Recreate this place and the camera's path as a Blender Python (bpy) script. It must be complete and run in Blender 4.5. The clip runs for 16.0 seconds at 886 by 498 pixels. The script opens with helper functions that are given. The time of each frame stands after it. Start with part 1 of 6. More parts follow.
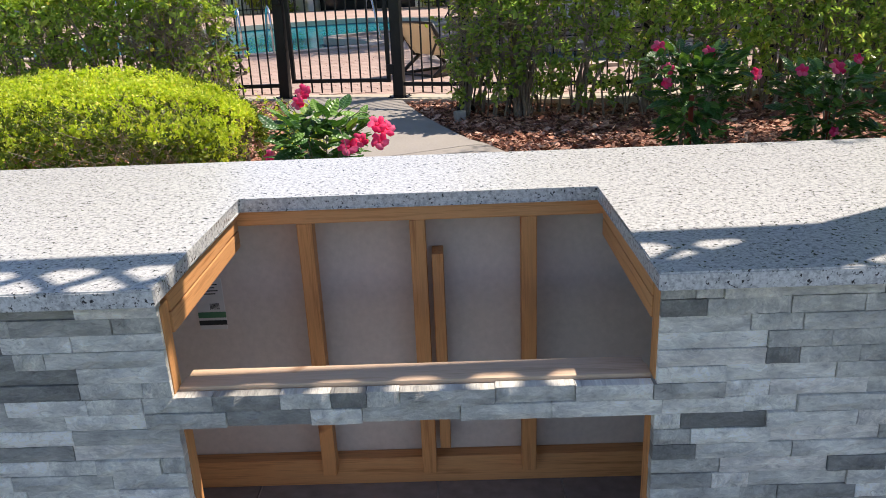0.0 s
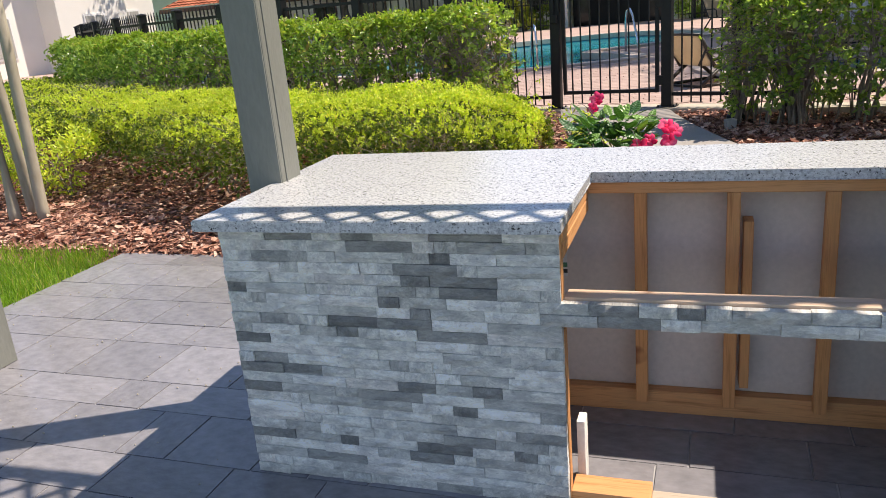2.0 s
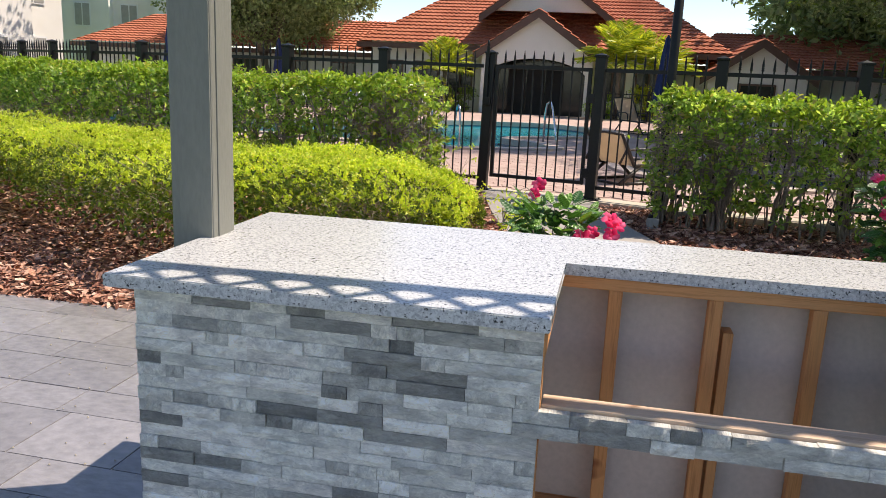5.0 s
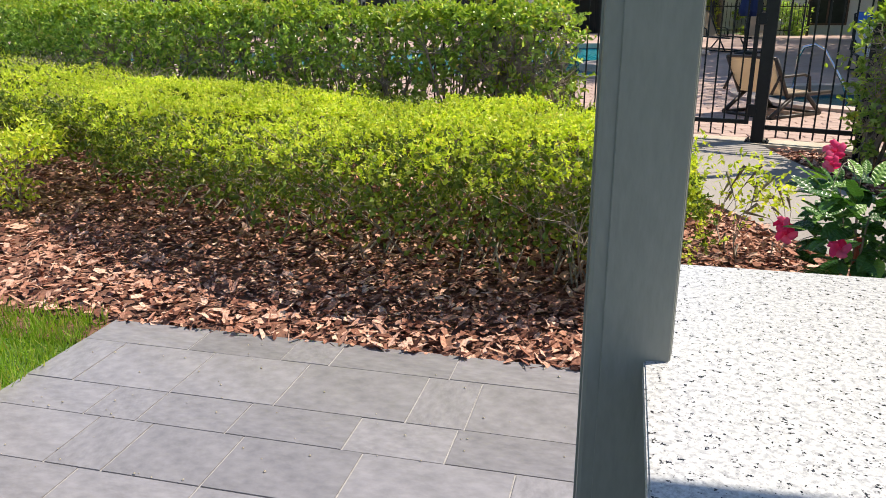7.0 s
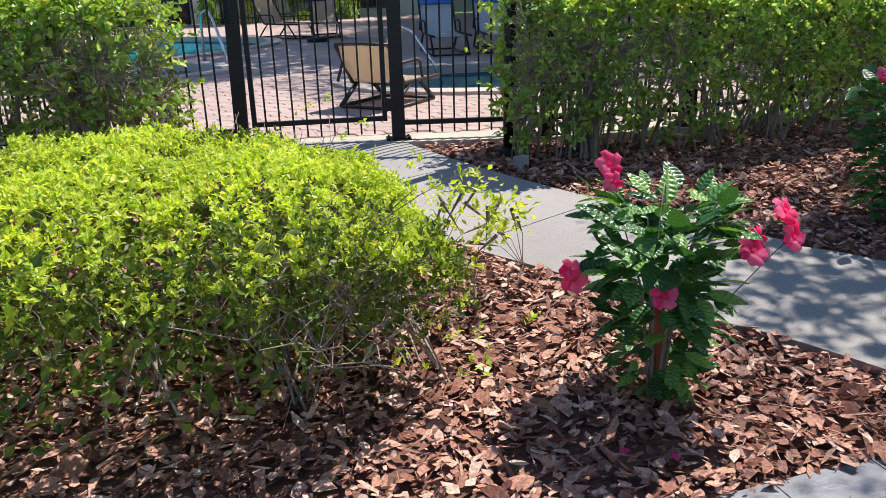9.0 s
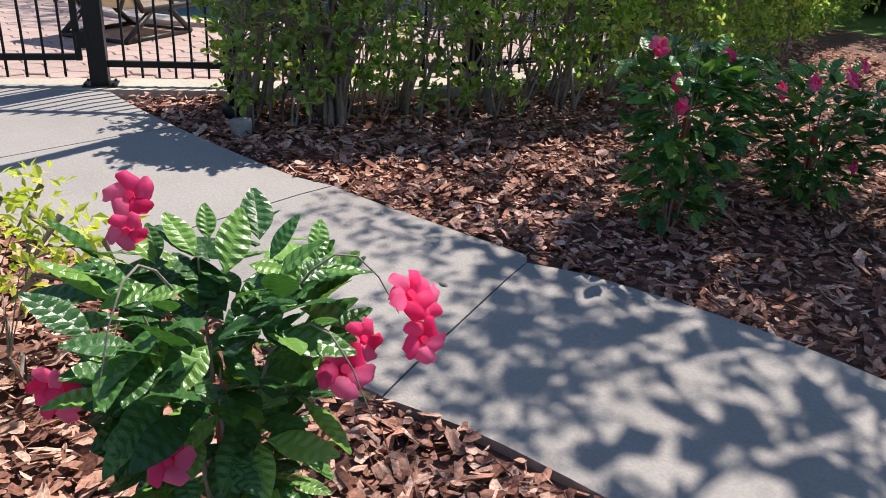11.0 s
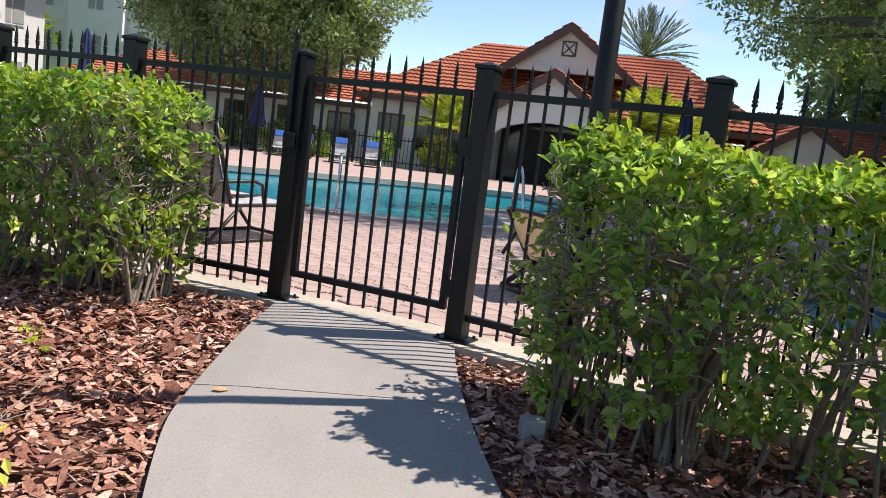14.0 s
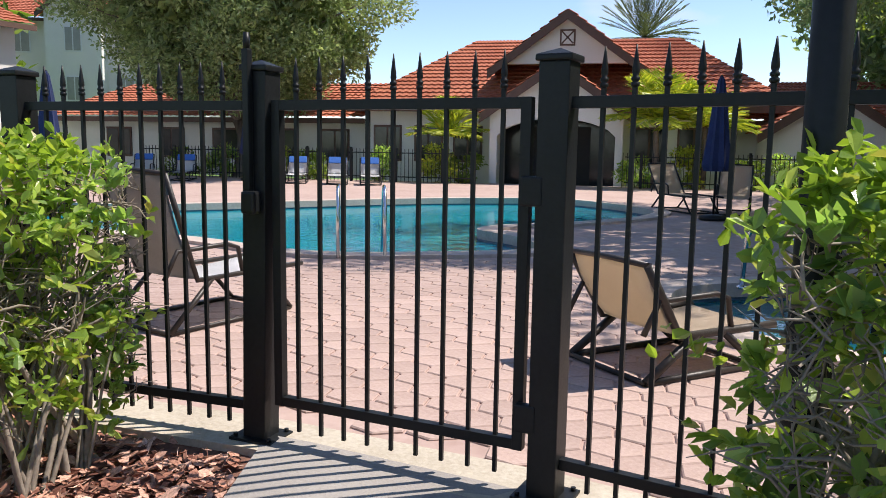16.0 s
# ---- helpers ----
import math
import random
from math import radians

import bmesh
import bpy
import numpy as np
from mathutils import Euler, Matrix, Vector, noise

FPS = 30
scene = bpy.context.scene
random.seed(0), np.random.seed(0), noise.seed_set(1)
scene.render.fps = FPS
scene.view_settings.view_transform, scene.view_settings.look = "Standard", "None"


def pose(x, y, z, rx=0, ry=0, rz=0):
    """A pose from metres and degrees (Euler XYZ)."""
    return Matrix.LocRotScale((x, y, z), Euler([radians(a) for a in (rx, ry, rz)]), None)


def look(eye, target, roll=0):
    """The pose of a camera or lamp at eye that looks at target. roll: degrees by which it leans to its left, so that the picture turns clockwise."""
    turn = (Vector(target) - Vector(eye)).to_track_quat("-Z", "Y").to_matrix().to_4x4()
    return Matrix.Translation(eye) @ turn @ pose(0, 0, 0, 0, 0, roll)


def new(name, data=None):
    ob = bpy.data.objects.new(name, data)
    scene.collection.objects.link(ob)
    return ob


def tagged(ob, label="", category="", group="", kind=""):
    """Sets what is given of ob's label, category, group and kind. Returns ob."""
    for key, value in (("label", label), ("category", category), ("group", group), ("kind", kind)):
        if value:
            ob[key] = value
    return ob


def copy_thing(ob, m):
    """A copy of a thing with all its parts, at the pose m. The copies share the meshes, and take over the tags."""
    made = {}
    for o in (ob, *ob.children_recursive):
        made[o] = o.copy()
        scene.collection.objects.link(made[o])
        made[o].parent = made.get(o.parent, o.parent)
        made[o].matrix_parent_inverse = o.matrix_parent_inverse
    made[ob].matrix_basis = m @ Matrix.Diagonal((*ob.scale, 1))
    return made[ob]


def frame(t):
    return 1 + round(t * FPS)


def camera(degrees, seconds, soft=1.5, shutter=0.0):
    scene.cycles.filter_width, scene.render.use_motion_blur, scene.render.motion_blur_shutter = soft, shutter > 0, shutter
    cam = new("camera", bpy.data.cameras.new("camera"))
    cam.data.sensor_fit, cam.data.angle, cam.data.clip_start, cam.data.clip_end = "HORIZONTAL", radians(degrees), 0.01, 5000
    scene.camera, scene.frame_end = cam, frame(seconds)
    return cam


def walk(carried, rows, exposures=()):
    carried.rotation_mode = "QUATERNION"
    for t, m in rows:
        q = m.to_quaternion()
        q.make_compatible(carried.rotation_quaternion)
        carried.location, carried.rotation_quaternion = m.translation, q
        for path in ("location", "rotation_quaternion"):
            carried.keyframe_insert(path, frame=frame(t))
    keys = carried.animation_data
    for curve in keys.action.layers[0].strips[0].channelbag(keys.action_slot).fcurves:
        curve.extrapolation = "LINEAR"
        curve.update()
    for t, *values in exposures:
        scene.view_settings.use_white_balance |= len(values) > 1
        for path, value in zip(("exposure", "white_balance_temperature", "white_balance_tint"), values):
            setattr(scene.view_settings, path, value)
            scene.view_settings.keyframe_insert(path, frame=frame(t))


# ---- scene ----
cam = camera(60.1, 16.0, soft=0.9)
PATH = [
    (0, (0.047, -0.016, 1.402), (0.07, 1.866, 0.725), -2.4),
    (0.5, (-0.027, -0.075, 1.395), (0.039, 1.809, 0.729), -1.5),
    (1, (-0.138, -0.228, 1.424), (-0.084, 1.648, 0.734), -0.7),
    (1.5, (-0.193, -0.428, 1.435), (-0.472, 1.429, 0.746), -2.9),
    (2, (-0.181, -0.65, 1.45), (-0.753, 1.169, 0.848), -5.2),
    (2.5, (-0.192, -0.754, 1.471), (-0.479, 1.163, 0.977), -2.3),
    (3, (-0.205, -0.867, 1.472), (-0.054, 1.084, 1.059), -0.1),
    (3.5, (-0.23, -0.939, 1.469), (0.077, 0.995, 1.064), 1.4),
    (4, (-0.289, -0.872, 1.442), (-0.167, 1.084, 1.041), 2.3),
    (4.5, (-0.298, -0.643, 1.446), (-0.399, 1.315, 1.054), 3.0),
    (5, (-0.435, -0.419, 1.408), (-0.752, 1.508, 0.979), 2.6),
    (5.2, (-0.524, -0.307, 1.402), (-0.902, 1.605, 0.955), 1.2),
    (7.5, (-1.904, 0.878, 1.465), (-2.257, 2.741, 0.829), -0.7),
    (8, (-2.049, 1.205, 1.436), (-2.173, 3.101, 0.812), -2.6),
    (8.5, (-2.159, 1.596, 1.453), (-1.941, 3.483, 0.826), -3.8),
    (9, (-2.053, 2.01, 1.425), (-1.397, 3.78, 0.765), -1.6),
    (9.5, (-1.854, 2.374, 1.371), (-0.761, 3.897, 0.673), 1.4),
    (9.7, (-1.767, 2.5, 1.371), (-0.527, 3.89, 0.643), 2.1),
    (11.8, (-0.259, 2.726, 1.349), (0.221, 4.468, 0.49), 5.8),
    (12, (-0.161, 2.699, 1.329), (0.161, 4.489, 0.497), 6.3),
    (12.5, (0.02, 2.829, 1.294), (0.023, 4.66, 0.488), 6.7),
    (13, (0.263, 3.036, 1.293), (0.069, 4.893, 0.577), 7.5),
    (13.5, (0.516, 3.333, 1.312), (0.207, 5.244, 0.812), 7.5),
    (14, (0.532, 3.766, 1.305), (0.11, 5.701, 1.032), 7.0),
    (14.5, (0.475, 4.167, 1.326), (-0.038, 6.089, 1.12), 5.4),
    (15, (0.372, 4.601, 1.383), (-0.21, 6.501, 1.156), 3.5),
    (15.5, (0.142, 4.99, 1.399), (-0.395, 6.898, 1.134), 2.1),
    (16, (-0.023, 5.32, 1.437), (-0.466, 7.252, 1.172), 0.9),
]
walk(cam, [(t, look(eye, target, roll)) for t, eye, target, roll in PATH],
     exposures=[(0.0, 0.64, 7200, 15), (5.2, 0.67, 7400, 16), (7.5, 0.68, 7000, 12), (9.7, 0.74, 6250, 13), (12.0, 0.62, 6700, 15), (16.0, 0.62, 6650, 15)])


# ---- world, sun ----
SUN_AZ, SUN_EL = 25.0, 58.0          # degrees from +x towards +y; above the horizon
SUN = Vector((math.cos(radians(SUN_EL)) * math.cos(radians(SUN_AZ)), math.cos(radians(SUN_EL)) * math.sin(radians(SUN_AZ)), math.sin(radians(SUN_EL))))
world = bpy.data.worlds.new("sky")
scene.world = world
world.use_nodes = True
wn = world.node_tree
sky = wn.nodes.new("ShaderNodeTexSky")
sky.sky_type, sky.sun_disc = "NISHITA", False
sky.sun_elevation, sky.sun_rotation = radians(SUN_EL), radians(90 - SUN_AZ)
sky.air_density, sky.dust_density, sky.ozone_density = 0.75, 0.05, 2.2
wn.nodes["Background"].inputs["Strength"].default_value = 0.14
# thin fair-weather clouds all over the sky
wco, wmap, wnoise, wramp, wmix = (wn.nodes.new("ShaderNode" + k) for k in ("TexCoord", "Mapping", "TexNoise", "ValToRGB", "Mix"))
wmap.inputs["Scale"].default_value = (1, 1, 2.6)
wnoise.inputs["Scale"].default_value, wnoise.inputs["Detail"].default_value = 3.2, 6
wramp.color_ramp.elements[0].position, wramp.color_ramp.elements[1].position = 0.63, 0.8
wramp.color_ramp.elements[0].color, wramp.color_ramp.elements[1].color = (0, 0, 0, 1), (0.8, 0.8, 0.8, 1)
wmix.data_type = "RGBA"
wmix.inputs["B"].default_value = (4.3, 4.4, 4.6, 1)
wn.links.new(wco.outputs["Generated"], wmap.inputs["Vector"])
wn.links.new(wmap.outputs["Vector"], wnoise.inputs["Vector"])
wn.links.new(wnoise.outputs["Fac"], wramp.inputs["Fac"])
wn.links.new(wramp.outputs["Color"], wmix.inputs["Factor"])
wn.links.new(sky.outputs["Color"], wmix.inputs["A"])
wn.links.new(wmix.outputs["Result"], wn.nodes["Background"].inputs["Color"])
sun = new("sun", bpy.data.lights.new("sun", "SUN"))
sun.data.energy, sun.data.angle, sun.data.color = 4.35, radians(0.53), (1.0, 0.95, 0.86)
sun.matrix_world = look(SUN * 30, (0, 0, 0))

# ---- materials ----
def nodes_of(name):
    m = bpy.data.materials.new(name)
    m.use_nodes = True
    nt = m.node_tree
    return m, nt, nt.nodes["Principled BSDF"]


def ramp(nt, src, stops):
    r = nt.nodes.new("ShaderNodeValToRGB")
    el = r.color_ramp.elements
    while len(el) < len(stops):
        el.new(0.5)
    for e, (p, c) in zip(el, stops):
        e.position, e.color = p, (*c, 1)
    nt.links.new(src, r.inputs["Fac"])
    return r.outputs["Color"]


def coords(nt, scale=(1, 1, 1), kind="Object"):
    tc, mp = nt.nodes.new("ShaderNodeTexCoord"), nt.nodes.new("ShaderNodeMapping")
    mp.inputs["Scale"].default_value = scale
    nt.links.new(tc.outputs[kind], mp.inputs["Vector"])
    return mp.outputs["Vector"]


def noise_tex(nt, vec, scale, detail=4.0, rough=0.55):
    n = nt.nodes.new("ShaderNodeTexNoise")
    n.inputs["Scale"].default_value, n.inputs["Detail"].default_value, n.inputs["Roughness"].default_value = scale, detail, rough
    nt.links.new(vec, n.inputs["Vector"])
    return n.outputs["Fac"]


def mixc(nt, fac, a, b, mode="MIX"):
    m = nt.nodes.new("ShaderNodeMix")
    m.data_type, m.blend_type = "RGBA", mode
    for sock, v in ((m.inputs["Factor"], fac), (m.inputs["A"], a), (m.inputs["B"], b)):
        if hasattr(v, "links"):
            nt.links.new(v, sock)
        elif isinstance(v, tuple):
            sock.default_value = (*v, 1)
        else:
            sock.default_value = v
    return m.outputs["Result"]


def bump(nt, p, height, strength, dist=0.01):
    b = nt.nodes.new("ShaderNodeBump")
    b.inputs["Strength"].default_value, b.inputs["Distance"].default_value = strength, dist
    nt.links.new(height, b.inputs["Height"])
    nt.links.new(b.outputs["Normal"], p.inputs["Normal"])


def varied(name, dark, light, rough=0.8, s1=3.0, s2=40.0, metal=0.0, bump_s=0.3, scale=(1, 1, 1), spread=0.0, detail=5.0, spec=0.5):
    """A surface with broad and fine variation; spread: how far the pieces differ in tone."""
    m, nt, p = nodes_of(name)
    v = coords(nt, scale)
    a, b = noise_tex(nt, v, s1, detail), noise_tex(nt, v, s2, detail)
    f = mixc(nt, 0.5, a, b)
    col = ramp(nt, f, [(0.32, dark), (0.68, light)])
    if spread:
        oi = nt.nodes.new("ShaderNodeObjectInfo")
        g = ramp(nt, oi.outputs["Random"], [(0.0, (1 - spread,) * 3), (1.0, (1.0, 1.0, 1.0))])
        col = mixc(nt, 1.0, col, g, "MULTIPLY")
    nt.links.new(col, p.inputs["Base Color"])
    p.inputs["Roughness"].default_value, p.inputs["Metallic"].default_value = rough, metal
    p.inputs["Specular IOR Level"].default_value = spec
    bump(nt, p, b, bump_s)
    return m


def leafy(name, stops, rough=0.45, trans=0.35, spec=0.4, through_tint=(1.25, 1.25, 0.55)):
    """Leaves: tone by leaf, light passes partly through."""
    m, nt, p = nodes_of(name)
    g = nt.nodes.new("ShaderNodeNewGeometry")
    col = ramp(nt, g.outputs["Random Per Island"], stops)
    big = noise_tex(nt, coords(nt), 1.7, 3)
    col = mixc(nt, 1.0, col, ramp(nt, big, [(0.3, (0.72, 0.74, 0.7)), (0.7, (1.15, 1.12, 1.0))]), "MULTIPLY")
    nt.links.new(col, p.inputs["Base Color"])
    p.inputs["Roughness"].default_value, p.inputs["Specular IOR Level"].default_value = rough, spec
    bump(nt, p, noise_tex(nt, coords(nt), 140, 2), 0.25, 0.004)
    t = nt.nodes.new("ShaderNodeBsdfTranslucent")
    nt.links.new(mixc(nt, 1.0, col, through_tint, "MULTIPLY"), t.inputs["Color"])
    ms = nt.nodes.new("ShaderNodeMixShader")
    ms.inputs["Fac"].default_value = trans
    nt.links.new(p.outputs["BSDF"], ms.inputs[1])
    nt.links.new(t.outputs["BSDF"], ms.inputs[2])
    nt.links.new(ms.outputs["Shader"], nt.nodes["Material Output"].inputs["Surface"])
    return m


def granite_mat():
    m, nt, p = nodes_of("granite")
    v = coords(nt)
    cells = nt.nodes.new("ShaderNodeTexVoronoi")
    cells.inputs["Scale"].default_value = 300
    nt.links.new(v, cells.inputs["Vector"])
    tone = ramp(nt, cells.outputs["Color"], [(0.0, (0.44, 0.45, 0.45)), (0.55, (0.575, 0.585, 0.595)), (1.0, (0.36, 0.37, 0.38))])
    spots = ramp(nt, noise_tex(nt, v, 120, 3, 0.62), [(0.355, (0.05, 0.05, 0.055)), (0.385, (1, 1, 1))])
    grey = ramp(nt, noise_tex(nt, v, 95, 4, 0.6), [(0.38, (0.72, 0.73, 0.75)), (0.54, (1.12, 1.125, 1.13))])
    col = mixc(nt, 1.0, mixc(nt, 1.0, tone, grey, "MULTIPLY"), spots, "MULTIPLY")
    nt.links.new(col, p.inputs["Base Color"])
    p.inputs["Roughness"].default_value = 0.22
    bump(nt, p, noise_tex(nt, v, 220, 2), 0.05, 0.002)
    return m


def stone_mat():
    """Split-face quartzite, whole strips from pale to charcoal."""
    m, nt, p = nodes_of("ledger_stone")
    oi = nt.nodes.new("ShaderNodeObjectInfo")
    base = ramp(nt, oi.outputs["Random"], [(0.0, (0.22, 0.217, 0.21)), (0.14, (0.40, 0.394, 0.376)), (0.24, (0.56, 0.55, 0.52)), (0.42, (0.69, 0.675, 0.635)), (0.6, (0.80, 0.78, 0.735)), (0.78, (0.90, 0.88, 0.83)), (0.86, (0.82, 0.77, 0.72)), (1.0, (1.0, 0.985, 0.945))])
    off = nt.nodes.new("ShaderNodeVectorMath")
    off.operation = "MULTIPLY_ADD"
    tc = nt.nodes.new("ShaderNodeTexCoord")
    nt.links.new(oi.outputs["Random"], off.inputs[0])
    off.inputs[1].default_value = (57, 31, 43)
    nt.links.new(tc.outputs["Object"], off.inputs[2])
    mp = nt.nodes.new("ShaderNodeMapping")
    mp.inputs["Scale"].default_value = (1, 1, 0.42)
    nt.links.new(off.outputs["Vector"], mp.inputs["Vector"])
    v = mp.outputs["Vector"]
    swirl = noise_tex(nt, v, 6.0, 10, 0.7)
    swirl.node.inputs["Distortion"].default_value = 1.6
    veins = ramp(nt, swirl, [(0.30, (0.55, 0.55, 0.55)), (0.42, (0.85, 0.85, 0.85)), (0.54, (1.0, 1.0, 0.99)), (0.68, (1.25, 1.25, 1.23))])
    col = mixc(nt, 1.0, base, veins, "MULTIPLY")
    cloud = ramp(nt, noise_tex(nt, v, 2.2, 3, 0.5), [(0.36, (0.78, 0.785, 0.79)), (0.62, (1.22, 1.22, 1.2))])
    col = mixc(nt, 1.0, col, cloud, "MULTIPLY")
    nt.links.new(col, p.inputs["Base Color"])
    p.inputs["Roughness"].default_value = 0.6
    bump(nt, p, noise_tex(nt, v, 11, 9, 0.68), 0.8, 0.012)
    return m


def wood_mat(name, dark, light, axis):
    m, nt, p = nodes_of(name)
    sc = [46, 46, 46]
    sc[axis] = 2.0
    v = coords(nt, tuple(sc))
    w = noise_tex(nt, v, 1.4, 6, 0.6)
    fine = noise_tex(nt, v, 6.0, 3, 0.6)
    col = ramp(nt, mixc(nt, 0.35, w, fine), [(0.34, dark), (0.5, light), (0.68, tuple(c * 0.78 for c in light))])
    knots = ramp(nt, noise_tex(nt, coords(nt), 6.5, 2), [(0.24, (0.35, 0.22, 0.14)), (0.29, (1, 1, 1))])
    nt.links.new(mixc(nt, 1.0, col, knots, "MULTIPLY"), p.inputs["Base Color"])
    p.inputs["Roughness"].default_value = 0.62
    bump(nt, p, w, 0.25, 0.004)
    return m


def water_mat(name, deep, shallow):
    m, nt, p = nodes_of(name)
    v = coords(nt, (1, 1, 1))
    col = ramp(nt, noise_tex(nt, v, 0.35, 3), [(0.3, deep), (0.7, shallow)])
    nt.links.new(col, p.inputs["Base Color"])
    p.inputs["Roughness"].default_value = 0.06
    bump(nt, p, noise_tex(nt, v, 5.0, 3), 0.25, 0.03)
    return m


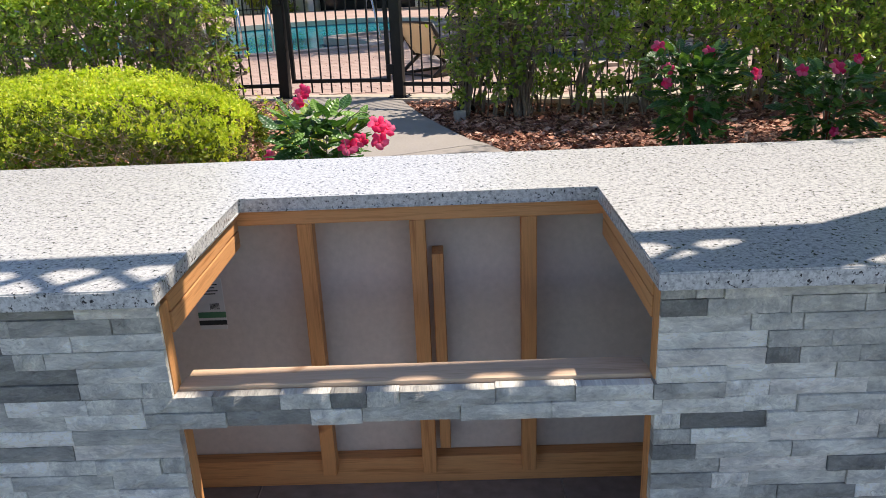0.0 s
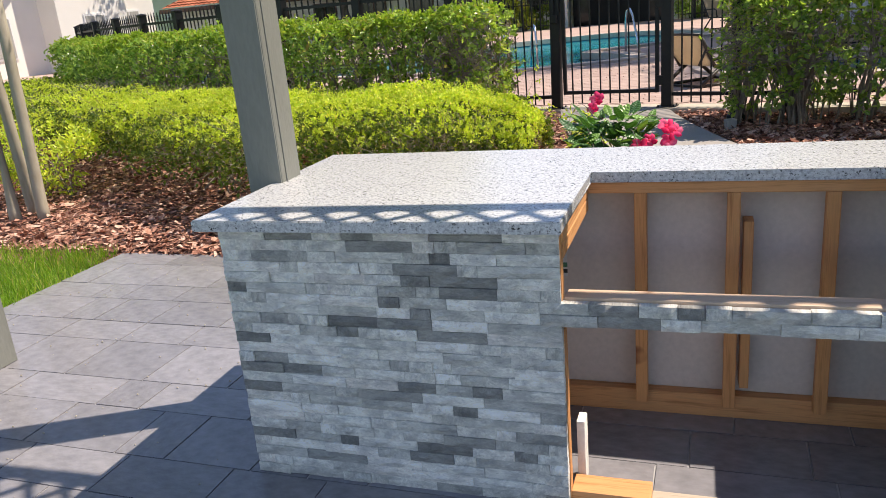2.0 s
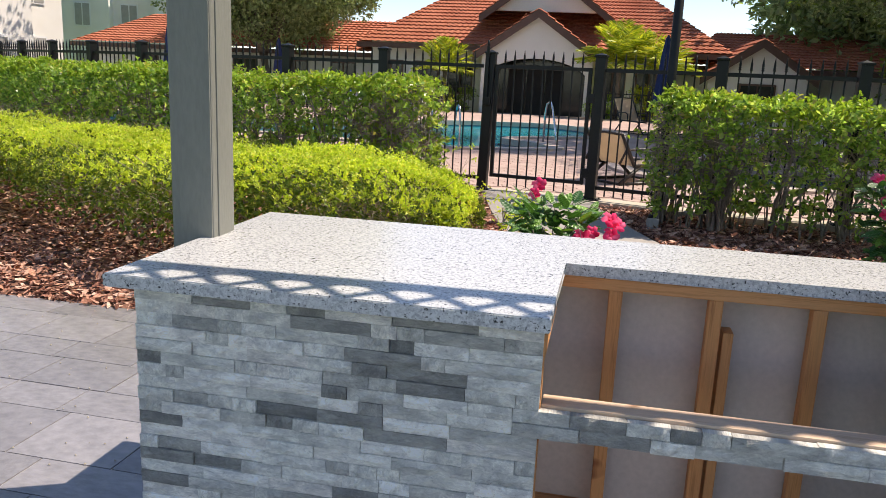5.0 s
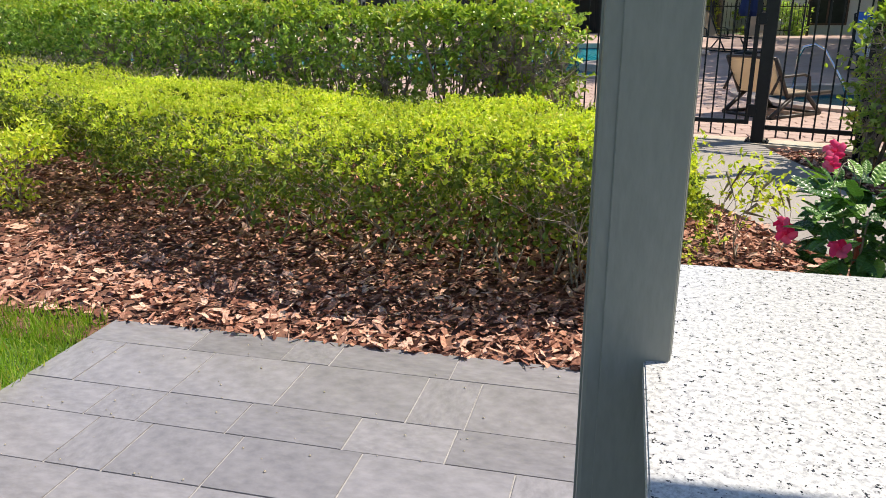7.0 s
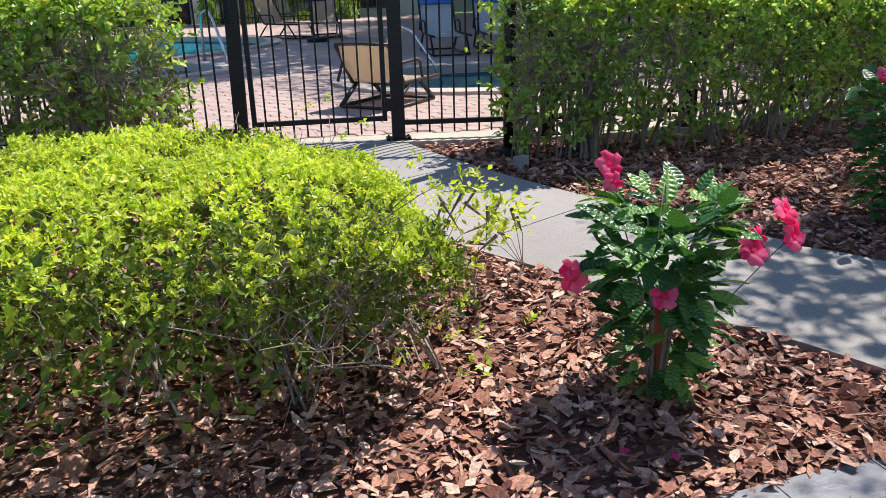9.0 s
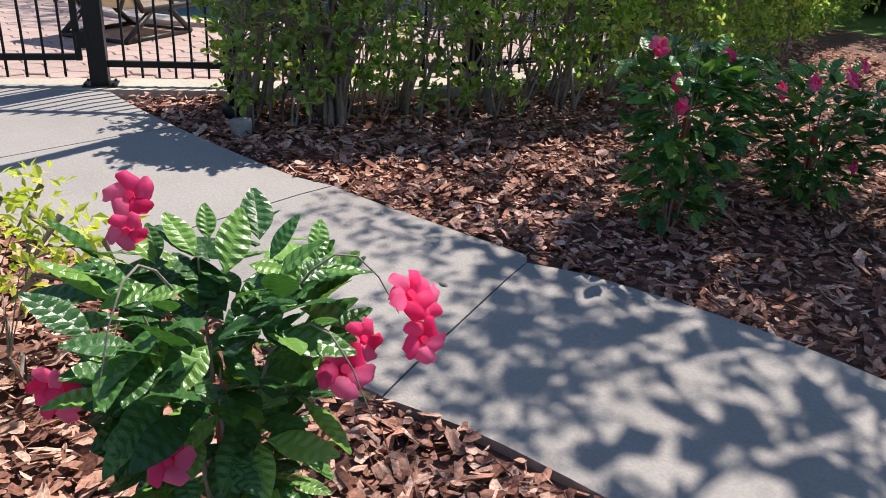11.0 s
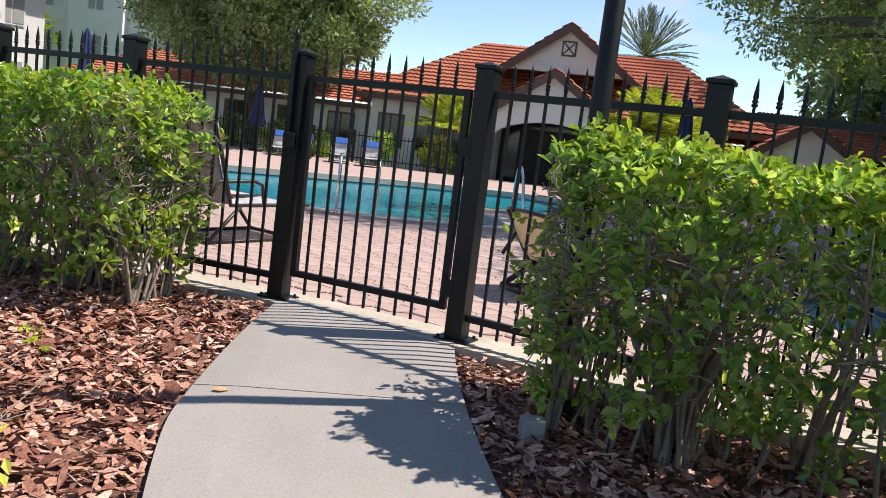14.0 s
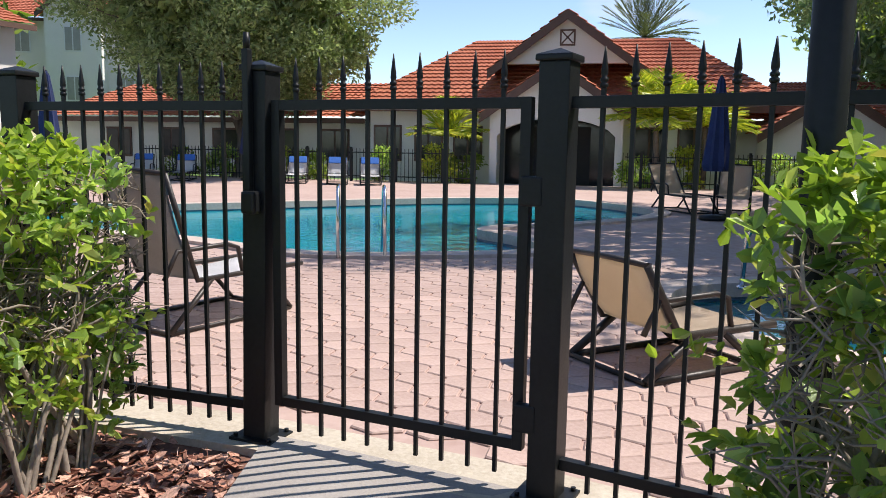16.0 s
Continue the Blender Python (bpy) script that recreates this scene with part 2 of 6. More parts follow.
M = {
    "granite": granite_mat(), "stone": stone_mat(), "water": water_mat("pool_water", (0.0, 0.23, 0.32), (0.01, 0.36, 0.44)), "spa_water": water_mat("spa_water", (0.0, 0.10, 0.13), (0.01, 0.17, 0.20)),
    "wood_x": wood_mat("pine_along", (0.42, 0.17, 0.055), (0.68, 0.33, 0.135), 0),
    "wood_y": wood_mat("pine_across", (0.42, 0.17, 0.055), (0.68, 0.33, 0.135), 1),
    "wood_z": wood_mat("pine_upright", (0.40, 0.155, 0.05), (0.64, 0.30, 0.115), 2),
    "pale_wood": wood_mat("planed_pine", (0.44, 0.29, 0.19), (0.66, 0.48, 0.345), 0),
    "old_wood": wood_mat("weathered_pine", (0.30, 0.23, 0.17), (0.50, 0.41, 0.32), 0),
    "board": varied("cement_board", (0.53, 0.46, 0.415), (0.66, 0.575, 0.52), 0.9, 2.0, 60, bump_s=0.1),
    "post": varied("taupe_paint", (0.17, 0.175, 0.158), (0.22, 0.225, 0.204), 0.5, 1.5, 25, bump_s=0.12, scale=(4, 4, 1)),
    "concrete": varied("path_concrete", (0.255, 0.234, 0.216), (0.375, 0.346, 0.318), 0.88, 1.6, 90, bump_s=0.25, spread=0.06),
    "kerb": varied("cream_concrete", (0.36, 0.31, 0.24), (0.56, 0.51, 0.42), 0.9, 3, 50, bump_s=0.3),
    "stamped": varied("stamped_concrete", (0.20, 0.195, 0.21), (0.33, 0.322, 0.345), 0.27, 2.4, 9, bump_s=0.2, spread=0.25, spec=0.8),
    "joint": varied("joint_grout", (0.24, 0.235, 0.235), (0.42, 0.41, 0.41), 0.95),
    "chips": None, "soil": varied("mulch_soil", (0.07, 0.034, 0.024), (0.26, 0.125, 0.088), 0.95, 6, 45, bump_s=0.9),
    "grass": varied("lawn", (0.06, 0.13, 0.02), (0.14, 0.24, 0.04), 0.9, 3, 60, bump_s=0.6),
    "deck": varied("pink_pavers", (0.38, 0.265, 0.225), (0.54, 0.405, 0.355), 0.85, 2.5, 40, bump_s=0.3, spread=0.16),
    "deckbase": varied("pink_deck", (0.36, 0.25, 0.215), (0.50, 0.375, 0.33), 0.88, 1.0, 9, bump_s=0.3),
    "iron": varied("black_paint", (0.006, 0.007, 0.008), (0.013, 0.015, 0.0165), 0.45, 4, 60, bump_s=0.08, spec=0.3),
    "coping": varied("coping", (0.40, 0.32, 0.27), (0.56, 0.47, 0.41), 0.8, 3, 30),
    "tileband": varied("waterline_tile", (0.05, 0.10, 0.16), (0.10, 0.18, 0.26), 0.3, 5, 40),
    "stucco": varied("white_stucco", (0.70, 0.685, 0.65), (0.80, 0.785, 0.75), 0.9, 1, 30, bump_s=0.2),
    "trim": varied("brown_trim", (0.09, 0.05, 0.04), (0.15, 0.085, 0.065), 0.7),
    "roof": varied("terracotta", (0.29, 0.088, 0.054), (0.52, 0.205, 0.128), 0.9, 0.9, 9, bump_s=0.3, spec=0.08),
    "glassdark": varied("dark_glazing", (0.012, 0.014, 0.016), (0.03, 0.033, 0.036), 0.12, 1, 5, bump_s=0.0),
    "dark": varied("shade_dark", (0.015, 0.014, 0.013), (0.03, 0.028, 0.026), 0.8),
    "chrome": varied("steel", (0.62, 0.63, 0.64), (0.75, 0.76, 0.77), 0.18, metal=1.0, bump_s=0.02),
    "sling": varied("tan_sling", (0.50, 0.41, 0.30), (0.60, 0.50, 0.38), 0.8, 3, 300, bump_s=0.2),
    "bronze": varied("bronze_frame", (0.018, 0.014, 0.012), (0.034, 0.027, 0.023), 0.45),
    "taupe": varied("taupe_sling", (0.25, 0.225, 0.205), (0.34, 0.31, 0.285), 0.8, 3, 300, bump_s=0.2),
    "white": varied("white_plastic", (0.66, 0.67, 0.68), (0.76, 0.77, 0.78), 0.6),
    "blue": varied("blue_towel", (0.03, 0.12, 0.42), (0.06, 0.19, 0.55), 0.9),
    "navy": varied("navy_canvas", (0.008, 0.014, 0.06), (0.02, 0.035, 0.12), 0.85, 3, 30),
    "bark": varied("bark", (0.10, 0.075, 0.055), (0.26, 0.21, 0.165), 0.9, 5, 40, bump_s=0.7, scale=(1, 1, 0.4)),
    "palebark": varied("smooth_bark", (0.28, 0.24, 0.18), (0.45, 0.40, 0.32), 0.8, 4, 25, bump_s=0.3, scale=(1, 1, 0.3)),
    "twig": varied("twig", (0.17, 0.14, 0.11), (0.34, 0.29, 0.235), 0.9, 6, 50),
    "hedge": leafy("hedge_leaf", [(0.0, (0.13, 0.23, 0.075)), (0.5, (0.28, 0.44, 0.15)), (0.82, (0.43, 0.56, 0.215)), (0.95, (0.55, 0.62, 0.25)), (1.0, (0.52, 0.4, 0.22))], 0.24, 0.58, 0.7, (1.45, 1.5, 0.7)),
    "hedgetop": leafy("hedge_new_leaf", [(0.0, (0.17, 0.29, 0.045)), (0.55, (0.32, 0.47, 0.08)), (0.9, (0.46, 0.57, 0.12)), (1.0, (0.46, 0.38, 0.18))], 0.28, 0.45),
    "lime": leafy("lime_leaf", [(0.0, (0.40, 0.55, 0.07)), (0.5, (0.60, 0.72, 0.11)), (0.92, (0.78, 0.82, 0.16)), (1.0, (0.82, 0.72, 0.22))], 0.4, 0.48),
    # same lime leaf, darkened: shade of the hedge's sides and inside put into the colour
    "limeshaded": leafy("lime_shaded_leaf", [(0.0, (0.055, 0.10, 0.018)), (0.6, (0.145, 0.225, 0.028)), (1.0, (0.30, 0.32, 0.06))], 0.45, 0.28),
    "oak": leafy("oak_leaf", [(0.0, (0.17, 0.22, 0.11)), (0.6, (0.32, 0.39, 0.21)), (1.0, (0.50, 0.56, 0.35))], 0.4, 0.52, 0.5, (1.2, 1.3, 0.75)),
    "tree": leafy("tree_leaf", [(0.0, (0.085, 0.15, 0.03)), (0.6, (0.18, 0.28, 0.055)), (1.0, (0.32, 0.40, 0.09))], 0.4, 0.55),
    "palm": leafy("palm_leaf", [(0.0, (0.20, 0.30, 0.04)), (0.6, (0.42, 0.50, 0.07)), (1.0, (0.66, 0.62, 0.10))], 0.4, 0.4),
    "palmgrey": leafy("date_palm_leaf", [(0.0, (0.06, 0.08, 0.04)), (1.0, (0.17, 0.20, 0.10))], 0.5, 0.25),
    "mandevilla": leafy("glossy_leaf", [(0.0, (0.03, 0.10, 0.028)), (0.65, (0.075, 0.21, 0.05)), (1.0, (0.24, 0.44, 0.09))], 0.33, 0.25, 0.5),
    "petal": leafy("pink_petal", [(0.0, (0.92, 0.025, 0.17)), (0.6, (0.98, 0.085, 0.30)), (1.0, (1.0, 0.27, 0.52))], 0.55, 0.5, 0.15, (1.3, 1.1, 1.1)),
    "grassblade": leafy("grass_blade", [(0.0, (0.16, 0.32, 0.03)), (0.75, (0.30, 0.48, 0.06)), (1.0, (0.60, 0.50, 0.22))], 0.5, 0.5),
    "drytan": varied("dry_leaf", (0.45, 0.25, 0.10), (0.62, 0.40, 0.2), 0.7),
    "red_clay": varied("red_stake", (0.25, 0.04, 0.02), (0.36, 0.07, 0.04), 0.7),
    "label_white": varied("label_paper", (0.55, 0.55, 0.54), (0.62, 0.62, 0.61), 0.7),
    "label_ink": varied("label_ink", (0.02, 0.022, 0.022), (0.035, 0.036, 0.036), 0.7),
    "label_green": varied("label_green", (0.05, 0.16, 0.09), (0.07, 0.2, 0.11), 0.7),
    "flag": varied("grey_box", (0.28, 0.28, 0.27), (0.38, 0.38, 0.36), 0.7),
}


def chip_mat():
    m, nt, p = nodes_of("bark_chip")
    g = nt.nodes.new("ShaderNodeNewGeometry")
    col = ramp(nt, g.outputs["Random Per Island"], [(0.0, (0.10, 0.042, 0.032)), (0.2, (0.28, 0.125, 0.088)), (0.55, (0.52, 0.268, 0.19)), (0.85, (0.65, 0.395, 0.30)), (1.0, (0.72, 0.49, 0.39))])
    v = coords(nt, (1, 1, 1))
    col = mixc(nt, 1.0, col, ramp(nt, noise_tex(nt, v, 90, 4), [(0.35, (0.6, 0.6, 0.6)), (0.65, (1.2, 1.2, 1.2))]), "MULTIPLY")
    nt.links.new(col, p.inputs["Base Color"])
    p.inputs["Roughness"].default_value, p.inputs["Specular IOR Level"].default_value = 0.9, 0.12
    bump(nt, p, noise_tex(nt, v, 120, 4), 0.5, 0.004)
    return m


M["chips"] = chip_mat()

# ---- building helpers ----
def mesh_ob(name, me, mat, parent=None, label=""):
    me.materials.append(mat)
    ob = new(name, me)
    if parent:
        ob.parent = parent
    if label:
        ob["label"] = label
    return ob


def part(name, bm, mat, parent=None, label=""):
    me = bpy.data.meshes.new(name)
    bmesh.ops.recalc_face_normals(bm, faces=bm.faces)
    bm.to_mesh(me)
    bm.free()
    return mesh_ob(name, me, mat, parent, label)


def arrays(name, V, F, mat, parent=None, label="", smooth=False):
    me = bpy.data.meshes.new(name)
    me.from_pydata(np.asarray(V, float).tolist(), [], np.asarray(F).tolist() if not isinstance(F, list) else F)
    if smooth:
        me.shade_smooth()
    return mesh_ob(name, me, mat, parent, label)


def thing(name, at=(0, 0, 0), rz=0.0, label="", category="", group="", kind=""):
    e = new(name)
    e.empty_display_size = 0.1
    e.matrix_basis = pose(*at, 0, 0, rz)
    return tagged(e, label, category, group, kind)


def box(bm, x0, x1, y0, y1, z0, z1, bevel=0.0, m=None):
    r = bmesh.ops.create_cube(bm, size=1)
    vs = r["verts"]
    for v in vs:
        v.co = Vector((x0 + (v.co.x + 0.5) * (x1 - x0), y0 + (v.co.y + 0.5) * (y1 - y0), z0 + (v.co.z + 0.5) * (z1 - z0)))
    if bevel:
        es = list({e for v in vs for e in v.link_edges})
        out = bmesh.ops.bevel(bm, geom=es, offset=bevel, segments=2, affect="EDGES", profile=0.6)
        vs = [v for v in out["verts"]]
    if m:
        bmesh.ops.transform(bm, matrix=m, verts=vs)
    return bm


def boxed(*a, bevel=0.0, m=None):
    return box(bmesh.new(), *a, bevel=bevel, m=m)


def tube(bm, pts, r, sides=8, caps=True):
    """A round bar along points; r: one radius or one for each point."""
    rs = r if isinstance(r, (list, tuple)) else [r] * len(pts)
    pts = [Vector(p) for p in pts]
    rings = []
    for i, p in enumerate(pts):
        d = (pts[min(i + 1, len(pts) - 1)] - pts[max(i - 1, 0)]).normalized()
        q = d.to_track_quat("Z", "Y")
        rings.append([bm.verts.new(p + q @ Vector((rs[i] * math.cos(2 * math.pi * k / sides), rs[i] * math.sin(2 * math.pi * k / sides), 0))) for k in range(sides)])
    for a, b in zip(rings, rings[1:]):
        for k in range(sides):
            f = bm.faces.new((a[k], a[(k + 1) % sides], b[(k + 1) % sides], b[k]))
            f.smooth = True
    if caps:
        bm.faces.new(rings[0][::-1])
        bm.faces.new(rings[-1])
    return bm


def prism(bm, poly, z0, z1):
    """A flat shape in x and y, from z0 up to z1 (numbers, or functions of x and y)."""
    f0 = z0 if callable(z0) else (lambda x, y: z0)
    f1 = z1 if callable(z1) else (lambda x, y: z1)
    lo = [bm.verts.new((x, y, f0(x, y))) for x, y in poly]
    hi = [bm.verts.new((x, y, f1(x, y))) for x, y in poly]
    n = len(poly)
    bm.faces.new(hi)
    bm.faces.new(lo[::-1])
    for i in range(n):
        bm.faces.new((lo[i], lo[(i + 1) % n], hi[(i + 1) % n], hi[i]))
    return bm


def smooth_loop(pts, k=6, closed=True):
    """A rounded line through points."""
    n, out = len(pts), []
    for i in range(n if closed else n - 1):
        g = (lambda j: pts[j % n]) if closed else (lambda j: pts[min(max(j, 0), n - 1)])
        p0, p1, p2, p3 = (np.array(g(i + j), float) for j in (-1, 0, 1, 2))
        for s in range(k):
            t = s / k
            out.append(tuple(0.5 * (2 * p1 + (p2 - p0) * t + (2 * p0 - 5 * p1 + 4 * p2 - p3) * t * t + (3 * p1 - p0 - 3 * p2 + p3) * t ** 3)))
    if not closed:
        out.append(tuple(pts[-1]))
    return out


def sheet_with_holes(name, outer, holes, z, mat, depth=0.0):
    cu = bpy.data.curves.new(name, "CURVE")
    cu.dimensions, cu.fill_mode = "2D", "BOTH"
    for loop in [outer] + holes:
        sp = cu.splines.new("POLY")
        sp.points.add(len(loop) - 1)
        for p, (x, y) in zip(sp.points, loop):
            p.co = (x, y, 0, 1)
        sp.use_cyclic_u = True
    cu.extrude = depth
    tmp = new("tmp", cu)
    dg = bpy.context.evaluated_depsgraph_get()
    me = bpy.data.meshes.new_from_object(tmp.evaluated_get(dg))
    bpy.data.objects.remove(tmp)
    bpy.data.curves.remove(cu)
    me.materials.clear()
    for v in me.vertices:
        v.co.z += z - depth
    return mesh_ob(name, me, mat)


def in_poly(poly, X, Y):
    X, Y = np.asarray(X, float), np.asarray(Y, float)
    c = np.zeros(X.shape, bool)
    n = len(poly)
    for i in range(n):
        (x0, y0), (x1, y1) = poly[i], poly[i - 1]
        hit = ((y0 > Y) != (y1 > Y)) & (X < (x1 - x0) * (Y - y0) / ((y1 - y0) or 1e-9) + x0)
        c ^= hit
    return c


rng = np.random.default_rng(7)


def unit(v):
    return v / np.maximum(np.linalg.norm(v, axis=1, keepdims=True), 1e-9)


def leaf_arrays(P, D, L, W, fold=0.18, droop=0.0, level=0.9, oval=False):
    """Pointed, folded leaves at P along D, L long and W wide."""
    n = len(P)
    D = unit(D)
    S = unit(np.cross(D, unit(rng.normal(size=(n, 3))) + np.array([0.12, 0.05, level])))
    N = np.cross(S, D)
    L, W = np.broadcast_to(L, n)[:, None], np.broadcast_to(W, n)[:, None]
    i = np.arange(n)[:, None]
    if oval:
        q1, q2 = P + D * L * 0.32, P + D * L * 0.72 - N * L * 0.04
        V = np.stack([P, q1 + S * W * 0.38 + N * W * fold, q2 + S * W * 0.5 + N * W * fold, P + D * L - N * L * (0.1 + droop), q2 - S * W * 0.5 + N * W * fold, q1 - S * W * 0.38 + N * W * fold], 1).reshape(-1, 3)
        F = np.concatenate([i * 6 + np.array([[0, k, k + 1]]) for k in (1, 2, 3, 4)], 1).reshape(-1, 3)
        return V, F
    mid = P + D * L * 0.45
    tip = P + D * L - N * L * droop
    a, b = mid + S * W * 0.5 + N * W * fold, mid - S * W * 0.5 + N * W * fold
    V = np.stack([P, a, tip, b], 1).reshape(-1, 3)
    i = i * 4
    F = np.concatenate([i + np.array([[0, 1, 2]]), i + np.array([[0, 2, 3]])], 1).reshape(-1, 3)
    return V, F


def joined(*sets):
    V, F, k = [], [], 0
    for v, f in sets:
        V.append(v)
        F.append(f + k)
        k += len(v)
    return np.concatenate(V), np.concatenate(F)


# ---- the lie of the land ----
def gz(x, y):
    """Height of the beds and the path: level patio, then a gentle rise to the gate."""
    return min(max((y - 3.45) * 0.05, 0.0), 0.235)


DECK = 0.235
ROT = -2.7
PATH_L = smooth_loop([(0.52, 3.42), (0.23, 4.06), (0.0, 4.42), (-0.36, 5.08), (-0.62, 5.52), (-0.96, 6.18), (-1.09, 6.58), (-1.28, 7.4), (-1.40, 8.12)], 4, False)
PATH_R = smooth_loop([(1.72, 3.36), (1.43, 4.2), (0.97, 4.98), (0.50, 5.9), (0.34, 6.16), (0.02, 6.96), (-0.17, 7.6), (-0.22, 7.86)], 4, False)
FENCE = [(-13.6, 15.0), (-12.0, 13.3), (-10.6, 12.0), (-9.5, 11.2), (-8.4, 10.45), (-7.3, 9.8), (-6.2, 9.25), (-5.05, 8.8), (-3.85, 8.45), (-2.63, 8.25), (-1.43, 8.13), (-0.23, 7.88), (0.91, 7.5), (2.12, 7.3), (3.34, 7.45), (4.45, 7.95), (5.2, 8.9), (5.6, 10.1), (5.9, 11.3), (6.1, 12.5)]
POOL = smooth_loop([(-12.5, 15.5), (-8.6, 14.6), (-5.5, 14.05), (-3.4, 13.25), (-1.9, 13.7), (-0.95, 14.35), (-1.3, 15.4), (-2.0, 16.2), (-1.7, 17.0), (-0.6, 18.0), (0.45, 19.6), (0.5, 21.3), (-1.2, 23.4), (-3.0, 23.0), (-4.9, 21.8), (-7.8, 19.0), (-9.5, 18.0), (-12.0, 18.2), (-13.4, 17.0)])
SPA = smooth_loop([(0.42, 11.3), (0.95, 10.45), (2.2, 10.0), (3.5, 10.35), (4.0, 11.4), (3.3, 12.4), (1.8, 12.75), (0.62, 12.25)])

# ground: one sheet to the horizon, with the beds' rise
def ground():
    xs = np.concatenate([[-2500, -400, -120, -40], np.arange(-16, 16.1, 0.5), [40, 120, 400, 2500]])
    ys = np.concatenate([[-2500, -400, -100, -30], np.arange(-10, 9.6, 0.25), [40, 120, 400, 2500]])
    V = []
    for y in ys:
        for x in xs:
            z = gz(x, y) - 0.03 - 0.02 * (y > 3.4)
            if y > 8.3:
                z = min(z, 0.12)
            if y > 9:
                z = -0.3 if (y < 60 and -60 < x < 60) else -0.5
            V.append((x, y, z))
    n = len(xs)
    F = [(j * n + i, j * n + i + 1, (j + 1) * n + i + 1, (j + 1) * n + i) for j in range(len(ys) - 1) for i in range(n - 1)]
    return tagged(arrays("ground", V, F, M["grass"], smooth=True), "green lawn running out to the horizon", "ground", kind="structure")


ground()

# ---- patio, beds, path, deck ----
def rot2(x, y, cx=0.0, cy=1.27, a=ROT):
    c, s = math.cos(radians(a)), math.sin(radians(a))
    return cx + c * x - s * y, cy + s * x + c * y


patio = thing("patio", (0, 1.27, 0), ROT, "grey stamped concrete patio with ashlar joints", "patio", kind="structure")
part("joint_bed", prism(bmesh.new(), [(-3.98, -7.0), (4.6, -7.0), (4.6, 2.17), (-3.98, 2.17)], -0.12, -0.0045), M["joint"], patio)
bed = sheet_with_holes("mulch_bed", [(-15, 3.55), (0.4, 3.36), (1.8, 3.26), (9, 2.9), (9, 9.2), (5.0, 8.0), (3.3, 7.55), (2.1, 7.4), (0.9, 7.6), (-0.23, 7.95), (-1.43, 8.2), (-3.9, 8.55), (-6.3, 9.35), (-9.6, 11.3), (-15, 16)], [], 0, M["soil"])
bmb = bmesh.new()
bmb.from_mesh(bed.data)
bmesh.ops.subdivide_edges(bmb, edges=bmb.edges, cuts=3, use_grid_fill=True)
for v in bmb.verts:
    v.co.z = gz(v.co.x, v.co.y) - 0.028
bmb.to_mesh(bed.data)
bmb.free()
tagged(bed, "dark soil of the mulched planting bed", "planting bed", kind="structure")


def chips():
    n = 118000
    X = rng.uniform(-7.5, 7.2, n)
    Y = rng.uniform(3.3, 8.3, n)
    near = np.exp(-(((X + 0.8) / 4.0) ** 2)) * 0.75 + 0.25
    keep = rng.random(n) < near
    edge = 3.62 - 0.047 * (X + 3.9)
    keep &= Y > edge - 0.02
    keep &= Y < np.interp(X, [p[0] for p in FENCE], [p[1] for p in FENCE]) - 0.2
    path = PATH_L + PATH_R[::-1]
    grown = [(x - 0.02, y) for x, y in PATH_L] + [(x + 0.02, y) for x, y in PATH_R[::-1]]
    keep &= ~in_poly(grown, X, Y)
    X, Y = X[keep], Y[keep]
    n = len(X)
    straw = rng.random(n) < 0.07
    Z = np.clip((Y - 3.45) * 0.05, 0, 0.235) + rng.uniform(-0.02, 0.022, n)
    L, W, T = rng.gamma(2.2, 0.0195, n) + 0.014, rng.gamma(2.8, 0.0098, n) + 0.007, rng.uniform(0.0008, 0.0035, n)
    L, W = np.where(straw, rng.uniform(0.06, 0.13, n), np.minimum(L, 0.11)), np.where(straw, 0.0045, np.minimum(W, L * 0.9))
    yaw, tilt, lean = rng.uniform(0, 6.28, n), rng.normal(0, 0.3, n), rng.normal(0, 0.4, n)
    ax = np.stack([np.cos(yaw) * np.cos(tilt), np.sin(yaw) * np.cos(tilt), np.sin(tilt)], 1)
    sd = unit(np.stack([-np.sin(yaw), np.cos(yaw), lean], 1))
    up = unit(np.cross(ax, sd))
    C = np.stack([X, Y, Z], 1)
    out = []
    for u, w in ((-1, -0.55), (-0.35, -1), (0.7, -0.8), (1, 0.25), (0.3, 1), (-0.8, 0.7)):
        j = rng.uniform(0.4, 1.25, (n, 1))
        out.append(C + ax * (u * L * 0.5)[:, None] * j + sd * (w * W * 0.5)[:, None] * j + up * (T * rng.uniform(0.2, 1.8, n) + 0.06 * W * abs(w))[:, None])
    V = np.stack(out + [C - up * (T * 1.8)[:, None]], 1).reshape(-1, 3)
    i = np.arange(n)[:, None] * 7
    F = (i + np.array([[0, 1, 2, 3, 4, 5]])).tolist()
    for k in range(6):
        F = F + (i + np.array([[(k + 1) % 6, k, 6]])).tolist()
    ob = arrays("bark_mulch", V, F, M["chips"])
    return tagged(ob, "loose reddish-brown pine bark chips covering the beds", "mulch", kind="stuff")


chips()

walkway = thing("pathway", (0, 0, 0), 0, "curved pale concrete path with tooled joints leading to the gate", "path", kind="structure")


